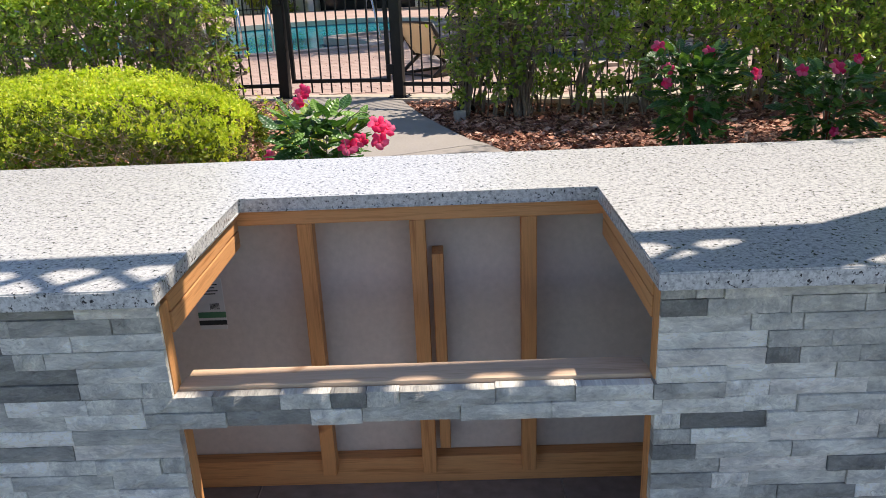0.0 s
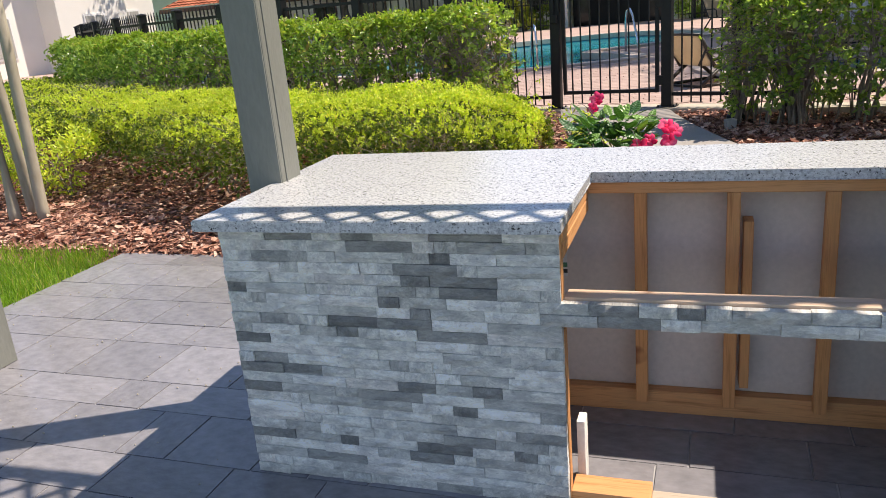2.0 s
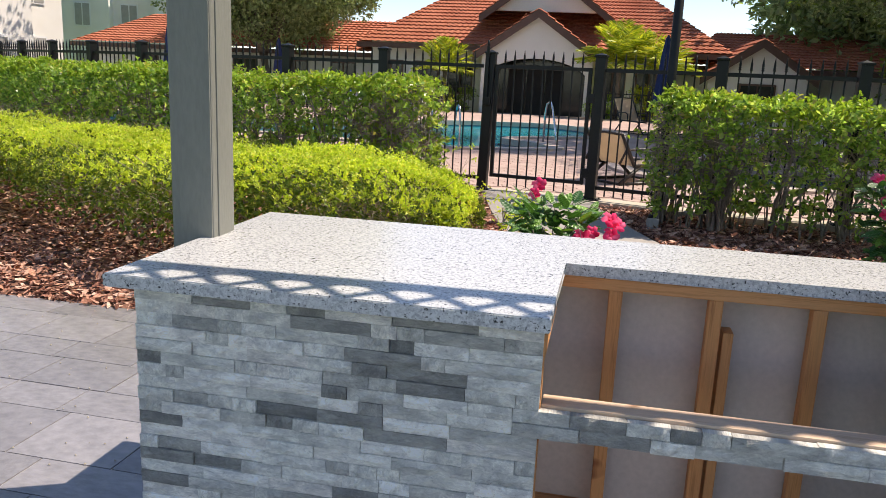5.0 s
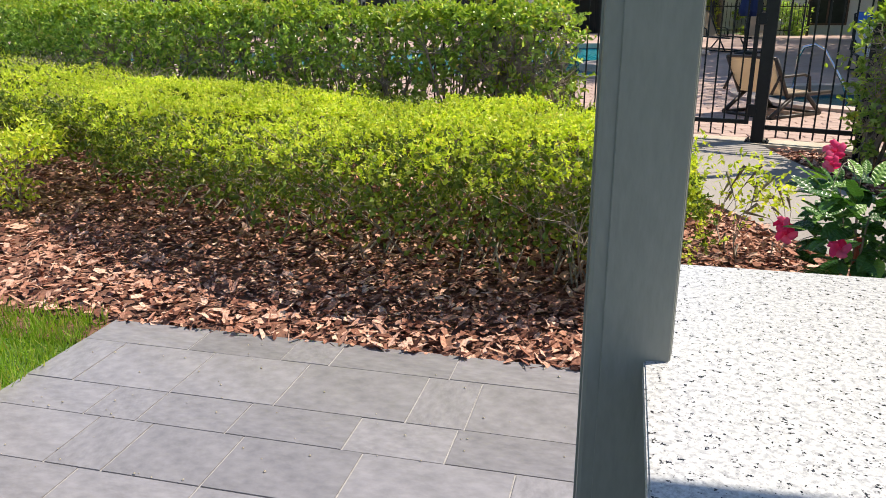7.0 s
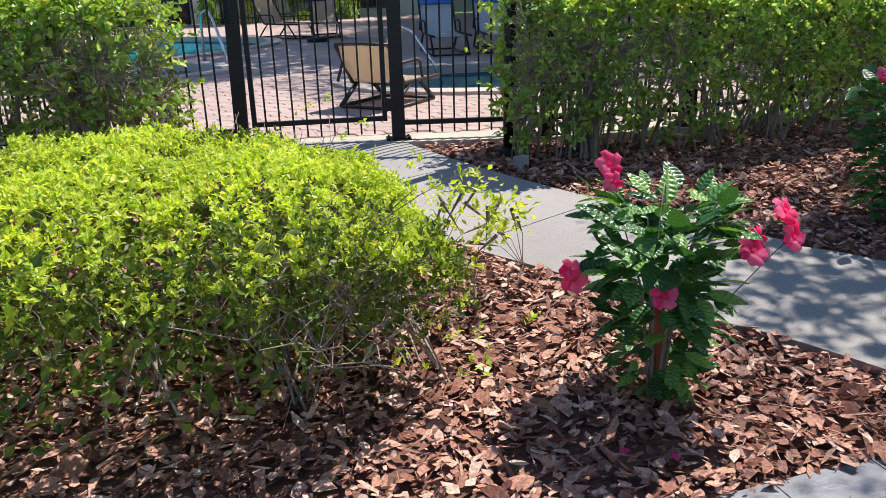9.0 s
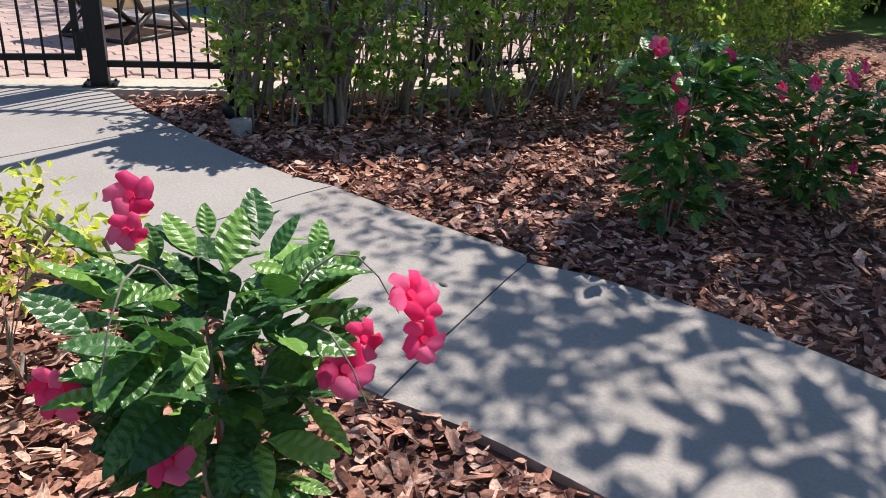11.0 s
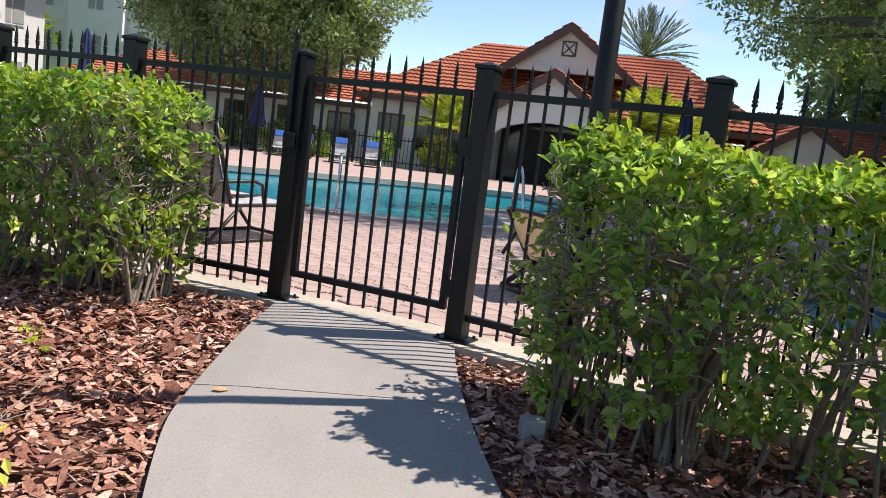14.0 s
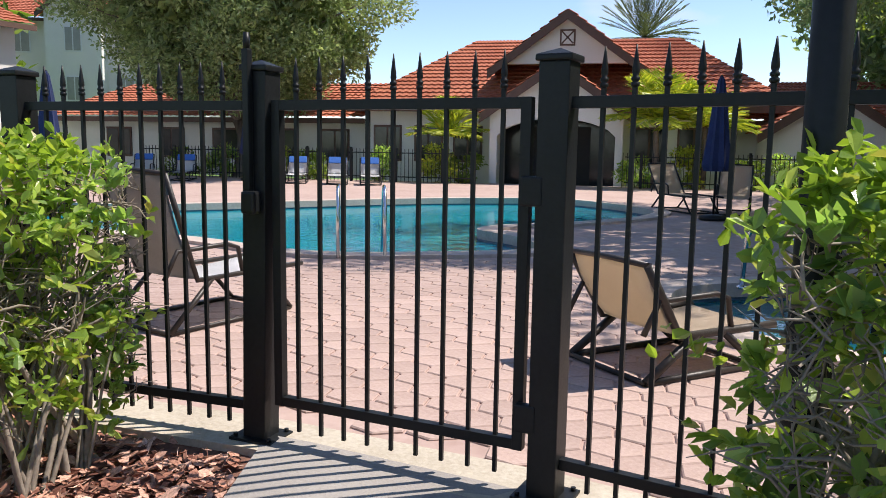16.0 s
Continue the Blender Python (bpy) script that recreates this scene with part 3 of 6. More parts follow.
def path_slabs():
    cuts = [((0.52, 3.42), (1.72, 3.36)), ((0.02, 4.38), (0.93, 4.93)), ((-0.62, 5.52), (0.50, 5.92)), ((-1.10, 6.62), (0.02, 6.97)), ((-1.40, 8.14), (-0.22, 7.88))]

    def between(line, y0, y1):
        return [p for p in line if y0 + 0.03 < p[1] < y1 - 0.03]
    for (a, b), (c, d) in zip(cuts, cuts[1:]):
        g = 0.004
        left = [(a[0], a[1] + g)] + between(PATH_L, a[1], c[1]) + [(c[0], c[1] - g)]
        right = [(b[0], b[1] + g)] + between(PATH_R, b[1], d[1]) + [(d[0], d[1] - g)]
        bm = bmesh.new()
        n = 14

        def at(line, s):
            k = s * (len(line) - 1)
            i = min(int(k), len(line) - 2)
            f = k - i
            return (line[i][0] * (1 - f) + line[i + 1][0] * f, line[i][1] * (1 - f) + line[i + 1][1] * f)
        rows = []
        for i in range(n + 1):
            p, q = at(left, i / n), at(right, i / n)
            row = []
            for k in range(7):
                t = k / 6
                x, y = p[0] + (q[0] - p[0]) * t, p[1] + (q[1] - p[1]) * t
                e = 0.008 if k in (0, 6) else 0.0
                row.append(bm.verts.new((x, y, gz(x, y) + 0.014 - e)))
            lo = [bm.verts.new((v.co.x, v.co.y, v.co.z - 0.1)) for v in (row[0], row[-1])]
            rows.append([lo[0]] + row + [lo[1]])
        for r0, r1 in zip(rows, rows[1:]):
            for k in range(8):
                bm.faces.new((r0[k], r0[k + 1], r1[k + 1], r1[k]))
        for r in (rows[0], rows[-1]):
            bm.faces.new(r)
        part("slab", bm, M["concrete"], walkway)


path_slabs()

# pool deck, coping, water
fence_in = [(x, y + 0.02) for x, y in FENCE]
deck = sheet_with_holes("pool_deck", [(-45, 16.5)] + fence_in + [(14, 13.0), (30, 13.0), (30, 31.2), (-45, 31.2)], [POOL, SPA], DECK - 0.012, M["deckbase"], 0.05)
tagged(deck, "pink paved deck around the swimming pool", "pool deck", kind="structure")


def ring(name, loop, w, z0, z1, mat, inner=0.0, parent=None):
    bm = bmesh.new()
    n = len(loop)
    c = np.array(loop)
    t = np.roll(c, -1, 0) - np.roll(c, 1, 0)
    nrm = np.stack([t[:, 1], -t[:, 0]], 1)
    nrm /= np.linalg.norm(nrm, axis=1, keepdims=True)
    area = np.sum(c[:, 0] * np.roll(c[:, 1], -1) - c[:, 1] * np.roll(c[:, 0], -1))
    nrm *= 1 if area > 0 else -1
    rr = []
    for i in range(n):
        a, b = c[i] + nrm[i] * inner, c[i] + nrm[i] * w
        rr.append([bm.verts.new((*p, z)) for p, z in ((a, z0), (a, z1), (b, z1), (b, z0))])
    for i in range(n):
        p, q = rr[i], rr[(i + 1) % n]
        for k in range(4):
            bm.faces.new((p[k], p[(k + 1) % 4], q[(k + 1) % 4], q[k]))
    return part(name, bm, mat, parent)


for nm, loop, lab in (("swimming_pool", POOL, "freeform turquoise swimming pool with rounded coping"), ("spa_pool", SPA, "small round spa pool beside the swimming pool")):
    pl = thing(nm, (0, 0, 0), 0, lab, "pool", kind="structure")
    ring("coping", loop, 0.3, DECK - 0.1, DECK + 0.03, M["coping"], -0.02, pl)
    ring("waterline_tiles", loop, 0.02, DECK - 0.35, DECK - 0.03, M["tileband"], -0.004, pl)
    sheet = sheet_with_holes("water", loop, [], DECK - 0.13, M["water" if loop is POOL else "spa_water"])
    sheet.parent = pl

# ---- fence and gate ----
def picket_mesh(h, spear=True):
    """A square bar with a forged spear point and collar."""
    bm = bmesh.new()
    r = 0.007
    box(bm, -r, r, -r, r, 0, h - 0.13)
    prof = [(0.0, 0.0085), (0.004, 0.014), (0.014, 0.014), (0.018, 0.009), (0.022, 0.014), (0.03, 0.014), (0.034, 0.009), (0.045, 0.0125), (0.06, 0.0115), (0.1, 0.006), (0.13, 0.002)]
    if spear:
        tube(bm, [(0, 0, h - 0.13 + z) for z, _ in prof], [q for _, q in prof], 6)
    me = bpy.data.meshes.new("picket")
    bm.to_mesh(me)
    bm.free()
    me.materials.append(M["iron"])
    return me


PICKET = picket_mesh(1.478)


def fence_post(parent, x, y, h=1.48, w=0.1, a=0.0, z=DECK, plate=True, tip=0.0):
    m = pose(x, y, z, 0, tip, a)
    bm = boxed(-w / 2, w / 2, -w / 2, w / 2, -0.05, h, bevel=0.005, m=m)
    post = part("post", bm, M["iron"], parent)
    bm = boxed(-w * 0.6, w * 0.6, -w * 0.6, w * 0.6, h, h + 0.022, bevel=0.006, m=m)
    k = w * 0.56
    top = [bm.verts.new(m @ Vector(p)) for p in ((-k, -k, h + 0.022), (k, -k, h + 0.022), (k, k, h + 0.022), (-k, k, h + 0.022), (0, 0, h + 0.045))]
    for i in range(4):
        bm.faces.new((top[i], top[(i + 1) % 4], top[4]))
    cap = part("cap", bm, M["iron"], post)
    if plate:
        part("base_plate", boxed(-0.1, 0.1, -0.085, 0.085, -0.006, 0.008, bevel=0.003, m=m), M["iron"], post)
        for sx in (-0.08, 0.08):
            for sy in (-0.065, 0.065):
                part("bolt", tube(bmesh.new(), [m @ Vector((sx, sy, 0.008)), m @ Vector((sx, sy, 0.022))], 0.009, 6), M["iron"], post)
    return post


def panel(parent, a, b, low=0.13, rail=1.35, step=0.103, base=0.045, gate=False, z=DECK):
    """Rails and pickets between two points; returns nothing."""
    a, b = Vector((*a, 0)), Vector((*b, 0))
    d = b - a
    L = d.length
    ang = math.degrees(math.atan2(d.y, d.x))
    m = pose(a.x, a.y, z, 0, 0, ang)
    for zz in (low, rail):
        part("rail", boxed(0, L, -0.018, 0.018, zz - 0.019, zz + 0.019, bevel=0.002, m=m), M["iron"], parent)
    n = max(int(round(L / step)), 1)
    for i in range(1, n):
        ob = new("picket", PICKET)
        ob.parent = parent
        ob.matrix_basis = m @ pose(L * i / n, 0, base)


fence = thing("pool_fence", (0, 0, 0), 0, "black iron pool fence with spear-topped pickets", "fence")
for i, (x, y) in enumerate(FENCE):
    x0, y0 = FENCE[max(i - 1, 0)]
    x1, y1 = FENCE[min(i + 1, len(FENCE) - 1)]
    fence_post(fence, x, y, 1.48, 0.105, math.degrees(math.atan2(y1 - y0, x1 - x0)), plate=(8 < i < 14), tip=1.1 if i == 10 else 0.0)
for p, q in zip(FENCE, FENCE[1:]):
    if p == (-1.43, 8.13):
        continue
    d = Vector((q[0] - p[0], q[1] - p[1])).normalized() * 0.052
    panel(fence, (p[0] + d.x, p[1] + d.y), (q[0] - d.x, q[1] - d.y))

gate = thing("pool_gate", (-1.43, 8.13, DECK), math.degrees(math.atan2(7.88 - 8.13, 1.2)), "closed black iron gate with spear pickets and latch", "gate")


def build_gate():
    x0, x1 = 0.085, 1.225 - 0.085
    z0, z1 = 0.17, 1.35
    for name, b in (("gate_stile", (x0, x0 + 0.038, -0.019, 0.019, z0 - 0.02, z1 + 0.02)), ("gate_stile", (x1 - 0.038, x1, -0.019, 0.019, z0 - 0.02, z1 + 0.02)), ("gate_rail", (x0 + 0.038, x1 - 0.038, -0.018, 0.018, z0 - 0.019, z0 + 0.019)), ("gate_rail", (x0 + 0.038, x1 - 0.038, -0.018, 0.018, z1 - 0.019, z1 + 0.019))):
        part(name, boxed(*b, bevel=0.002), M["iron"], gate)
    n = 10
    for i in range(1, n):
        ob = new("picket", PICKET)
        ob.parent = gate
        ob.location = (x0 + (x1 - x0) * i / n, 0, 0.05)
    latch = part("latch", boxed(0.0, 0.03, -0.085, -0.055, 1.0, 1.56, bevel=0.006), M["iron"], gate, "tall black magnetic pool latch")
    part("latch_knob", tube(bmesh.new(), [(0.015, -0.07, 1.56), (0.015, -0.07, 1.585), (0.015, -0.07, 1.62)], [0.012, 0.014, 0.011], 10), M["iron"], latch)
    part("latch_body", boxed(-0.005, 0.06, -0.1, -0.05, 0.93, 1.02, bevel=0.012), M["iron"], latch)
    part("strike_plate", boxed(0.035, 0.04, -0.05, -0.02, 1.1, 1.22), M["chrome"], gate)
    for zz in (0.28, 1.06):
        part("hinge", boxed(x1 - 0.02, x1 + 0.055, -0.055, -0.018, zz - 0.05, zz + 0.05, bevel=0.008), M["iron"], gate)


build_gate()

kerb = thing("fence_kerb", (0, 0, 0), 0, "cream concrete strip beneath the pool fence", "kerb", kind="structure")
kp = FENCE[6:17]
out, inn = [], []
for i, (x, y) in enumerate(kp):
    x0, y0 = kp[max(i - 1, 0)]
    x1, y1 = kp[min(i + 1, len(kp) - 1)]
    d = Vector((x1 - x0, y1 - y0)).normalized()
    out.append((x + d.y * 0.13, y - d.x * 0.13))
    inn.append((x - d.y * 0.2, y + d.x * 0.2))
for i in range(len(kp) - 1):
    part("kerb_length", prism(bmesh.new(), [out[i], out[i + 1], inn[i + 1], inn[i]], DECK - 0.12, DECK - 0.002), M["kerb"], kerb)

# lamp pole in front of the fence
pole = thing("lamp_pole", (0.40, 7.13, gz(0, 7.13) - 0.03), 0, "slender black steel lamp pole behind the hedge", "lamp pole")
part("shaft", tube(bmesh.new(), [(0, 0, 0), (0, 0, 0.6), (0, 0, 4.6)], [0.05, 0.044, 0.038], 20), M["iron"], pole)
part("base_collar", tube(bmesh.new(), [(0, 0, 0), (0, 0, 0.07), (0, 0, 0.09)], [0.085, 0.085, 0.066], 20), M["iron"], pole)
jb = thing("junction_box", (0.33, 6.80, gz(0, 6.8) - 0.03), 20, "small grey plastic junction box in the mulch", "junction box")
part("cover", boxed(-0.05, 0.05, -0.035, 0.035, 0, 0.11, bevel=0.012), M["flag"], jb)

# ---- the stone counter ----
CB = pose(0, 1.27, 0, 0, 0, -2.0)
counter = thing("outdoor_kitchen_counter", (0, 1.27, 0), -2.0, "unfinished outdoor kitchen counter faced with grey ledger stone", "counter")
OX0, OX1 = -0.467, 0.455           # opening
CX0, CX1 = -1.525, 1.54             # body
ZTOP, SLAB = 0.895, 0.035
COURSES = 25
ROW = (ZTOP - SLAB) / COURSES


def timber(name, x0, x1, y0, y1, z0, z1, mat, m=None):
    return part(name, boxed(x0, x1, y0, y1, z0, z1, bevel=0.003, m=m), M[mat], counter)


def build_counter():
    zt = ZTOP - SLAB
    # cores behind the stone, either side of the opening
    for x0, x1 in ((CX0 + 0.025, OX0 - 0.04), (OX1 + 0.04, CX1 - 0.025)):
        part("core_board", boxed(x0, x1, 0.027, 0.04, 0.0, zt - 0.002), M["board"], counter)
    for x in (CX0 + 0.028, CX1 - 0.04):
        part("end_board", boxed(x, x + 0.012, 0.042, 0.642, 0.0, zt - 0.002), M["board"], counter)
    part("back_board", boxed(CX0 + 0.03, CX1 - 0.03, 0.645, 0.66, 0.0, zt - 0.002), M["board"], counter, "grey fibre cement board")
    # front studs at the opening
    for x0, x1 in ((OX0 - 0.038, OX0), (OX1, OX1 + 0.038)):
        timber("front_stud", x0, x1, 0.028, 0.066, 0.0, 0.565, "wood_z")
        timber("front_stud", x0, x1, 0.012, 0.05, 0.655, 0.84, "wood_z")
        for k in range(2):
            timber("side_rail", x0, x1, 0.06, 0.56, zt - 0.05 - 0.046 * k, zt - 0.007 - 0.046 * k, "wood_y")
    # back framing
    timber("top_plate", OX0 - 0.03, OX1 + 0.03, 0.555, 0.645, zt - 0.04, zt - 0.003, "wood_x")
    timber("bottom_plate", OX0 - 0.3, OX1 + 0.3, 0.60, 0.644, 0.0, 0.086, "wood_x")
    for x, w, z0, z1, y0 in ((-0.299, 0.04, 0.062, zt - 0.04, 0.555), (-0.013, 0.04, 0.062, zt - 0.04, 0.555), (0.034, 0.03, 0.13, 0.72, 0.575), (0.27, 0.04, 0.062, zt - 0.04, 0.555)):
        timber("stud", x - w / 2, x + w / 2, y0, 0.598 if z0 < 0.1 else 0.643, z0, z1, "wood_z")
    # the sill across the opening
    timber("sill_rail", OX0, OX1, 0.031, 0.075, 0.622, 0.66, "pale_wood")
    timber("sill_rail", OX0, OX1, 0.078, 0.118, 0.618, 0.652, "pale_wood")
    part("bar_backing", boxed(OX0 - 0.02, OX1 + 0.02, 0.022, 0.03, 0.588, 0.65), M["board"], counter)
    timber("floor_plate", OX0, OX0 + 0.23, 0.03, 0.12, 0.0, 0.038, "wood_x")
    timber("floor_plate", OX0 + 0.23, OX1, 0.03, 0.10, 0.0, 0.022, "old_wood")
    part("loose_offcut", boxed(OX0 + 0.005, OX0 + 0.03, 0.13, 0.19, 0.0, 0.215, bevel=0.004), M["stone"], counter, "upright offcut of pale stone")
    # printed label on the board
    lab = part("paper_label", boxed(-0.635, -0.560, 0.6425, 0.645, 0.495, 0.645), M["label_white"], counter, "paper label on the board")
    part("label_stripe", boxed(-0.636, -0.559, 0.6415, 0.6425, 0.53, 0.547), M["label_green"], lab)
    part("label_stripe", boxed(-0.636, -0.559, 0.6415, 0.6425, 0.508, 0.522), M["label_ink"], lab)
    for k in range(4):
        part("printed_line", boxed(-0.625, -0.572 - 0.008 * (k % 2), 0.6418, 0.6426, 0.627 - 0.009 * k, 0.630 - 0.009 * k), M["label_ink"], lab)
    for k in range(9):
        part("barcode_bar", boxed(-0.60 + 0.003 * k, -0.5985 + 0.003 * k, 0.6418, 0.6426, 0.555, 0.573), M["label_ink"], lab)
    # granite top with the notch for the grill
    sl = bmesh.new()
    nx0, nx1, ny, f, b = OX0 + 0.012, OX1 - 0.015, 0.545, -0.038, 0.965
    prism(sl, [(CX0 - 0.06, f), (nx0, f), (nx0, ny), (nx1, ny), (nx1, f), (CX1 + 0.03, f), (CX1 + 0.03, b), (CX0 - 0.06, b)], zt, ZTOP)
    bmesh.ops.bevel(sl, geom=[e for e in sl.edges if abs(e.verts[0].co.z - e.verts[1].co.z) < 1e-4], offset=0.003, segments=2, affect="EDGES")
    part("countertop", sl, M["granite"], counter, "speckled white and grey granite slab with a grill cut-out")


build_counter()


def stone_shapes():
    """A few split-face strips, one unit long, to be scaled into the courses."""
    out = []
    for k in range(10):
        bm = bmesh.new()
        nx, nz = 6, 2
        g = [[bm.verts.new((i / nx, 0.004 - random.uniform(0.0, 0.009) if 0 < i < nx and 0 < j < nz else 0.004 - random.uniform(0, 0.003), j / nz)) for j in range(nz + 1)] for i in range(nx + 1)]
        for i in range(nx):
            for j in range(nz):
                bm.faces.new((g[i][j], g[i + 1][j], g[i + 1][j + 1], g[i][j + 1]))
        bk = {}
        loop = [g[i][0] for i in range(nx + 1)] + [g[nx][j] for j in range(1, nz + 1)] + [g[i][nz] for i in range(nx - 1, -1, -1)] + [g[0][j] for j in range(nz - 1, 0, -1)]
        back = [bm.verts.new((v.co.x, 0.026, v.co.z)) for v in loop]
        for i in range(len(loop)):
            j = (i + 1) % len(loop)
            bm.faces.new((loop[j], loop[i], back[i], back[j]))
        bmesh.ops.recalc_face_normals(bm, faces=bm.faces)
        me = bpy.data.meshes.new("stone_strip")
        bm.to_mesh(me)
        bm.free()
        me.materials.append(M["stone"])
        out.append(me)
    return out


STRIPS = stone_shapes()


def lay_stone(parent, x0, x1, z0, z1, m=Matrix(), lo=0.05, hi=0.215):
    rnd = random.Random(int(1000 * (x0 + 3 * z0)) + 5)
    x = x0
    while x < x1 - 0.001:
        w = rnd.uniform(lo, hi)
        if x1 - (x + w) < 0.045:
            w = x1 - x
        ob = new("stone_strip", rnd.choice(STRIPS))
        ob.parent = parent
        ob.matrix_basis = m @ Matrix.Translation((x + 0.0007, rnd.uniform(-0.005, 0.004), z0 + 0.0006)) @ Matrix.Diagonal((w - 0.0014, 1, z1 - z0 - 0.0012, 1))
        x += w


for r in range(COURSES):
    z = r * ROW
    zc = z + ROW / 2
    gap = zc < 0.58 or zc > 0.655
    if gap:
        lay_stone(counter, CX0, OX0 - 0.002, z, z + ROW)
        lay_stone(counter, OX1 + 0.002, CX1, z, z + ROW)
    else:
        lay_stone(counter, CX0, CX1, z, z + ROW)
    lay_stone(counter, 0.0, 0.58, z, z + ROW, Matrix.Translation((CX0 + 0.004, 0.6, 0)) @ pose(0, 0, 0, 0, 0, -90))
    lay_stone(counter, 0.0, 0.58, z, z + ROW, Matrix.Translation((CX1 - 0.004, 0.02, 0)) @ pose(0, 0, 0, 0, 0, 90))

# ---- pergola ----
pergola = thing("pergola", (0, 0, 0), 0, "taupe painted timber pergola over the patio", "pergola")
for x0, x1, y0, y1, zb in ((-1.665, -1.525, 1.78, 1.92, 0.0), (1.50, 1.64, 1.62, 1.76, 0.0), (-3.36, -3.22, 1.86, 2.0, 0.0), (-3.3, -3.16, -4.2, -4.06, 0.0), (1.6, 1.74, -4.2, -4.06, 0.0)):
    post = part("post", boxed(x0, x1, y0, y1, zb, 2.80, bevel=0.008), M["post"], pergola)
    # trim boards that wrap the post leave a seam on each face
    for sx, sy in ((x0 + 0.028, y0 - 0.004), (x0 + 0.028, y1 - 0.002)):
        part("trim_board", boxed(sx, x1 - 0.004, sy, sy + 0.006, zb + 0.002, 2.6, bevel=0.0015), M["post"], post)
    part("trim_board", boxed(x1 - 0.002, x1 + 0.004, y0 + 0.03, y1 - 0.003, zb + 0.002, 2.6, bevel=0.0015), M["post"], post)
    part("trim_board", boxed(x0 - 0.004, x0 + 0.002, y0 + 0.03, y1 - 0.003, zb + 0.002, 2.6, bevel=0.0015), M["post"], post)
part("beam", boxed(-3.6, 2.1, -0.17, -0.03, 2.62, 2.82, bevel=0.006, m=pose(0, 1.70, 0, 0, 0, ROT * 0.7)), M["post"], pergola)
part("beam", boxed(-3.6, 2.1, -4.2, -4.06, 2.62, 2.8, bevel=0.006), M["post"], pergola)
part("roof_panel", boxed(-2.2, 4.2, 0.8, 1.53, 2.82, 2.86), M["post"], pergola)
part("edge_board", boxed(-2.2, 4.2, 1.89, 1.95, 2.80, 2.86, bevel=0.004), M["post"], pergola)
for i in range(41):
    for s in (-1, 1):
        part("lattice_slat", boxed(-0.0155, 0.0155, -0.29, 0.29, 2.83 + 0.008 * s, 2.836 + 0.008 * s, m=pose(-2.1 + 0.155 * i, 1.71, 0, 0, 0, 45 * s)), M["post"], pergola)
for i in range(9):
    part("rafter", boxed(-3.5 + 0.7 * i, -3.44 + 0.7 * i, -4.4, 0.8, 2.8, 2.92, bevel=0.004), M["post"], pergola)

# ---- hedges ----
def shoots(P, N, length, leaf, per, spread=0.7, level=0.9, oval=False):
    """Leafy shoots that start at P and grow along N, each with its ring of leaves."""
    n = len(P)
    D = unit(N)
    u = rng.uniform(0.0, 1.0, (n, per))
    base = P[:, None, :] + D[:, None, :] * (u * (length * rng.uniform(0.5, 1.3, n))[:, None])[:, :, None]
    rad = unit(rng.normal(size=(n * per, 3))).reshape(n, per, 3)
    dirs = D[:, None, :] * 0.45 + rad * spread
    m = n * per
    L = leaf * rng.uniform(0.55, 1.25, m) * (1.15 - 0.45 * u.reshape(-1))
    return leaf_arrays(base.reshape(-1, 3), dirs.reshape(-1, 3), L, L * rng.uniform(0.46, 0.62, m), level=level, oval=oval)


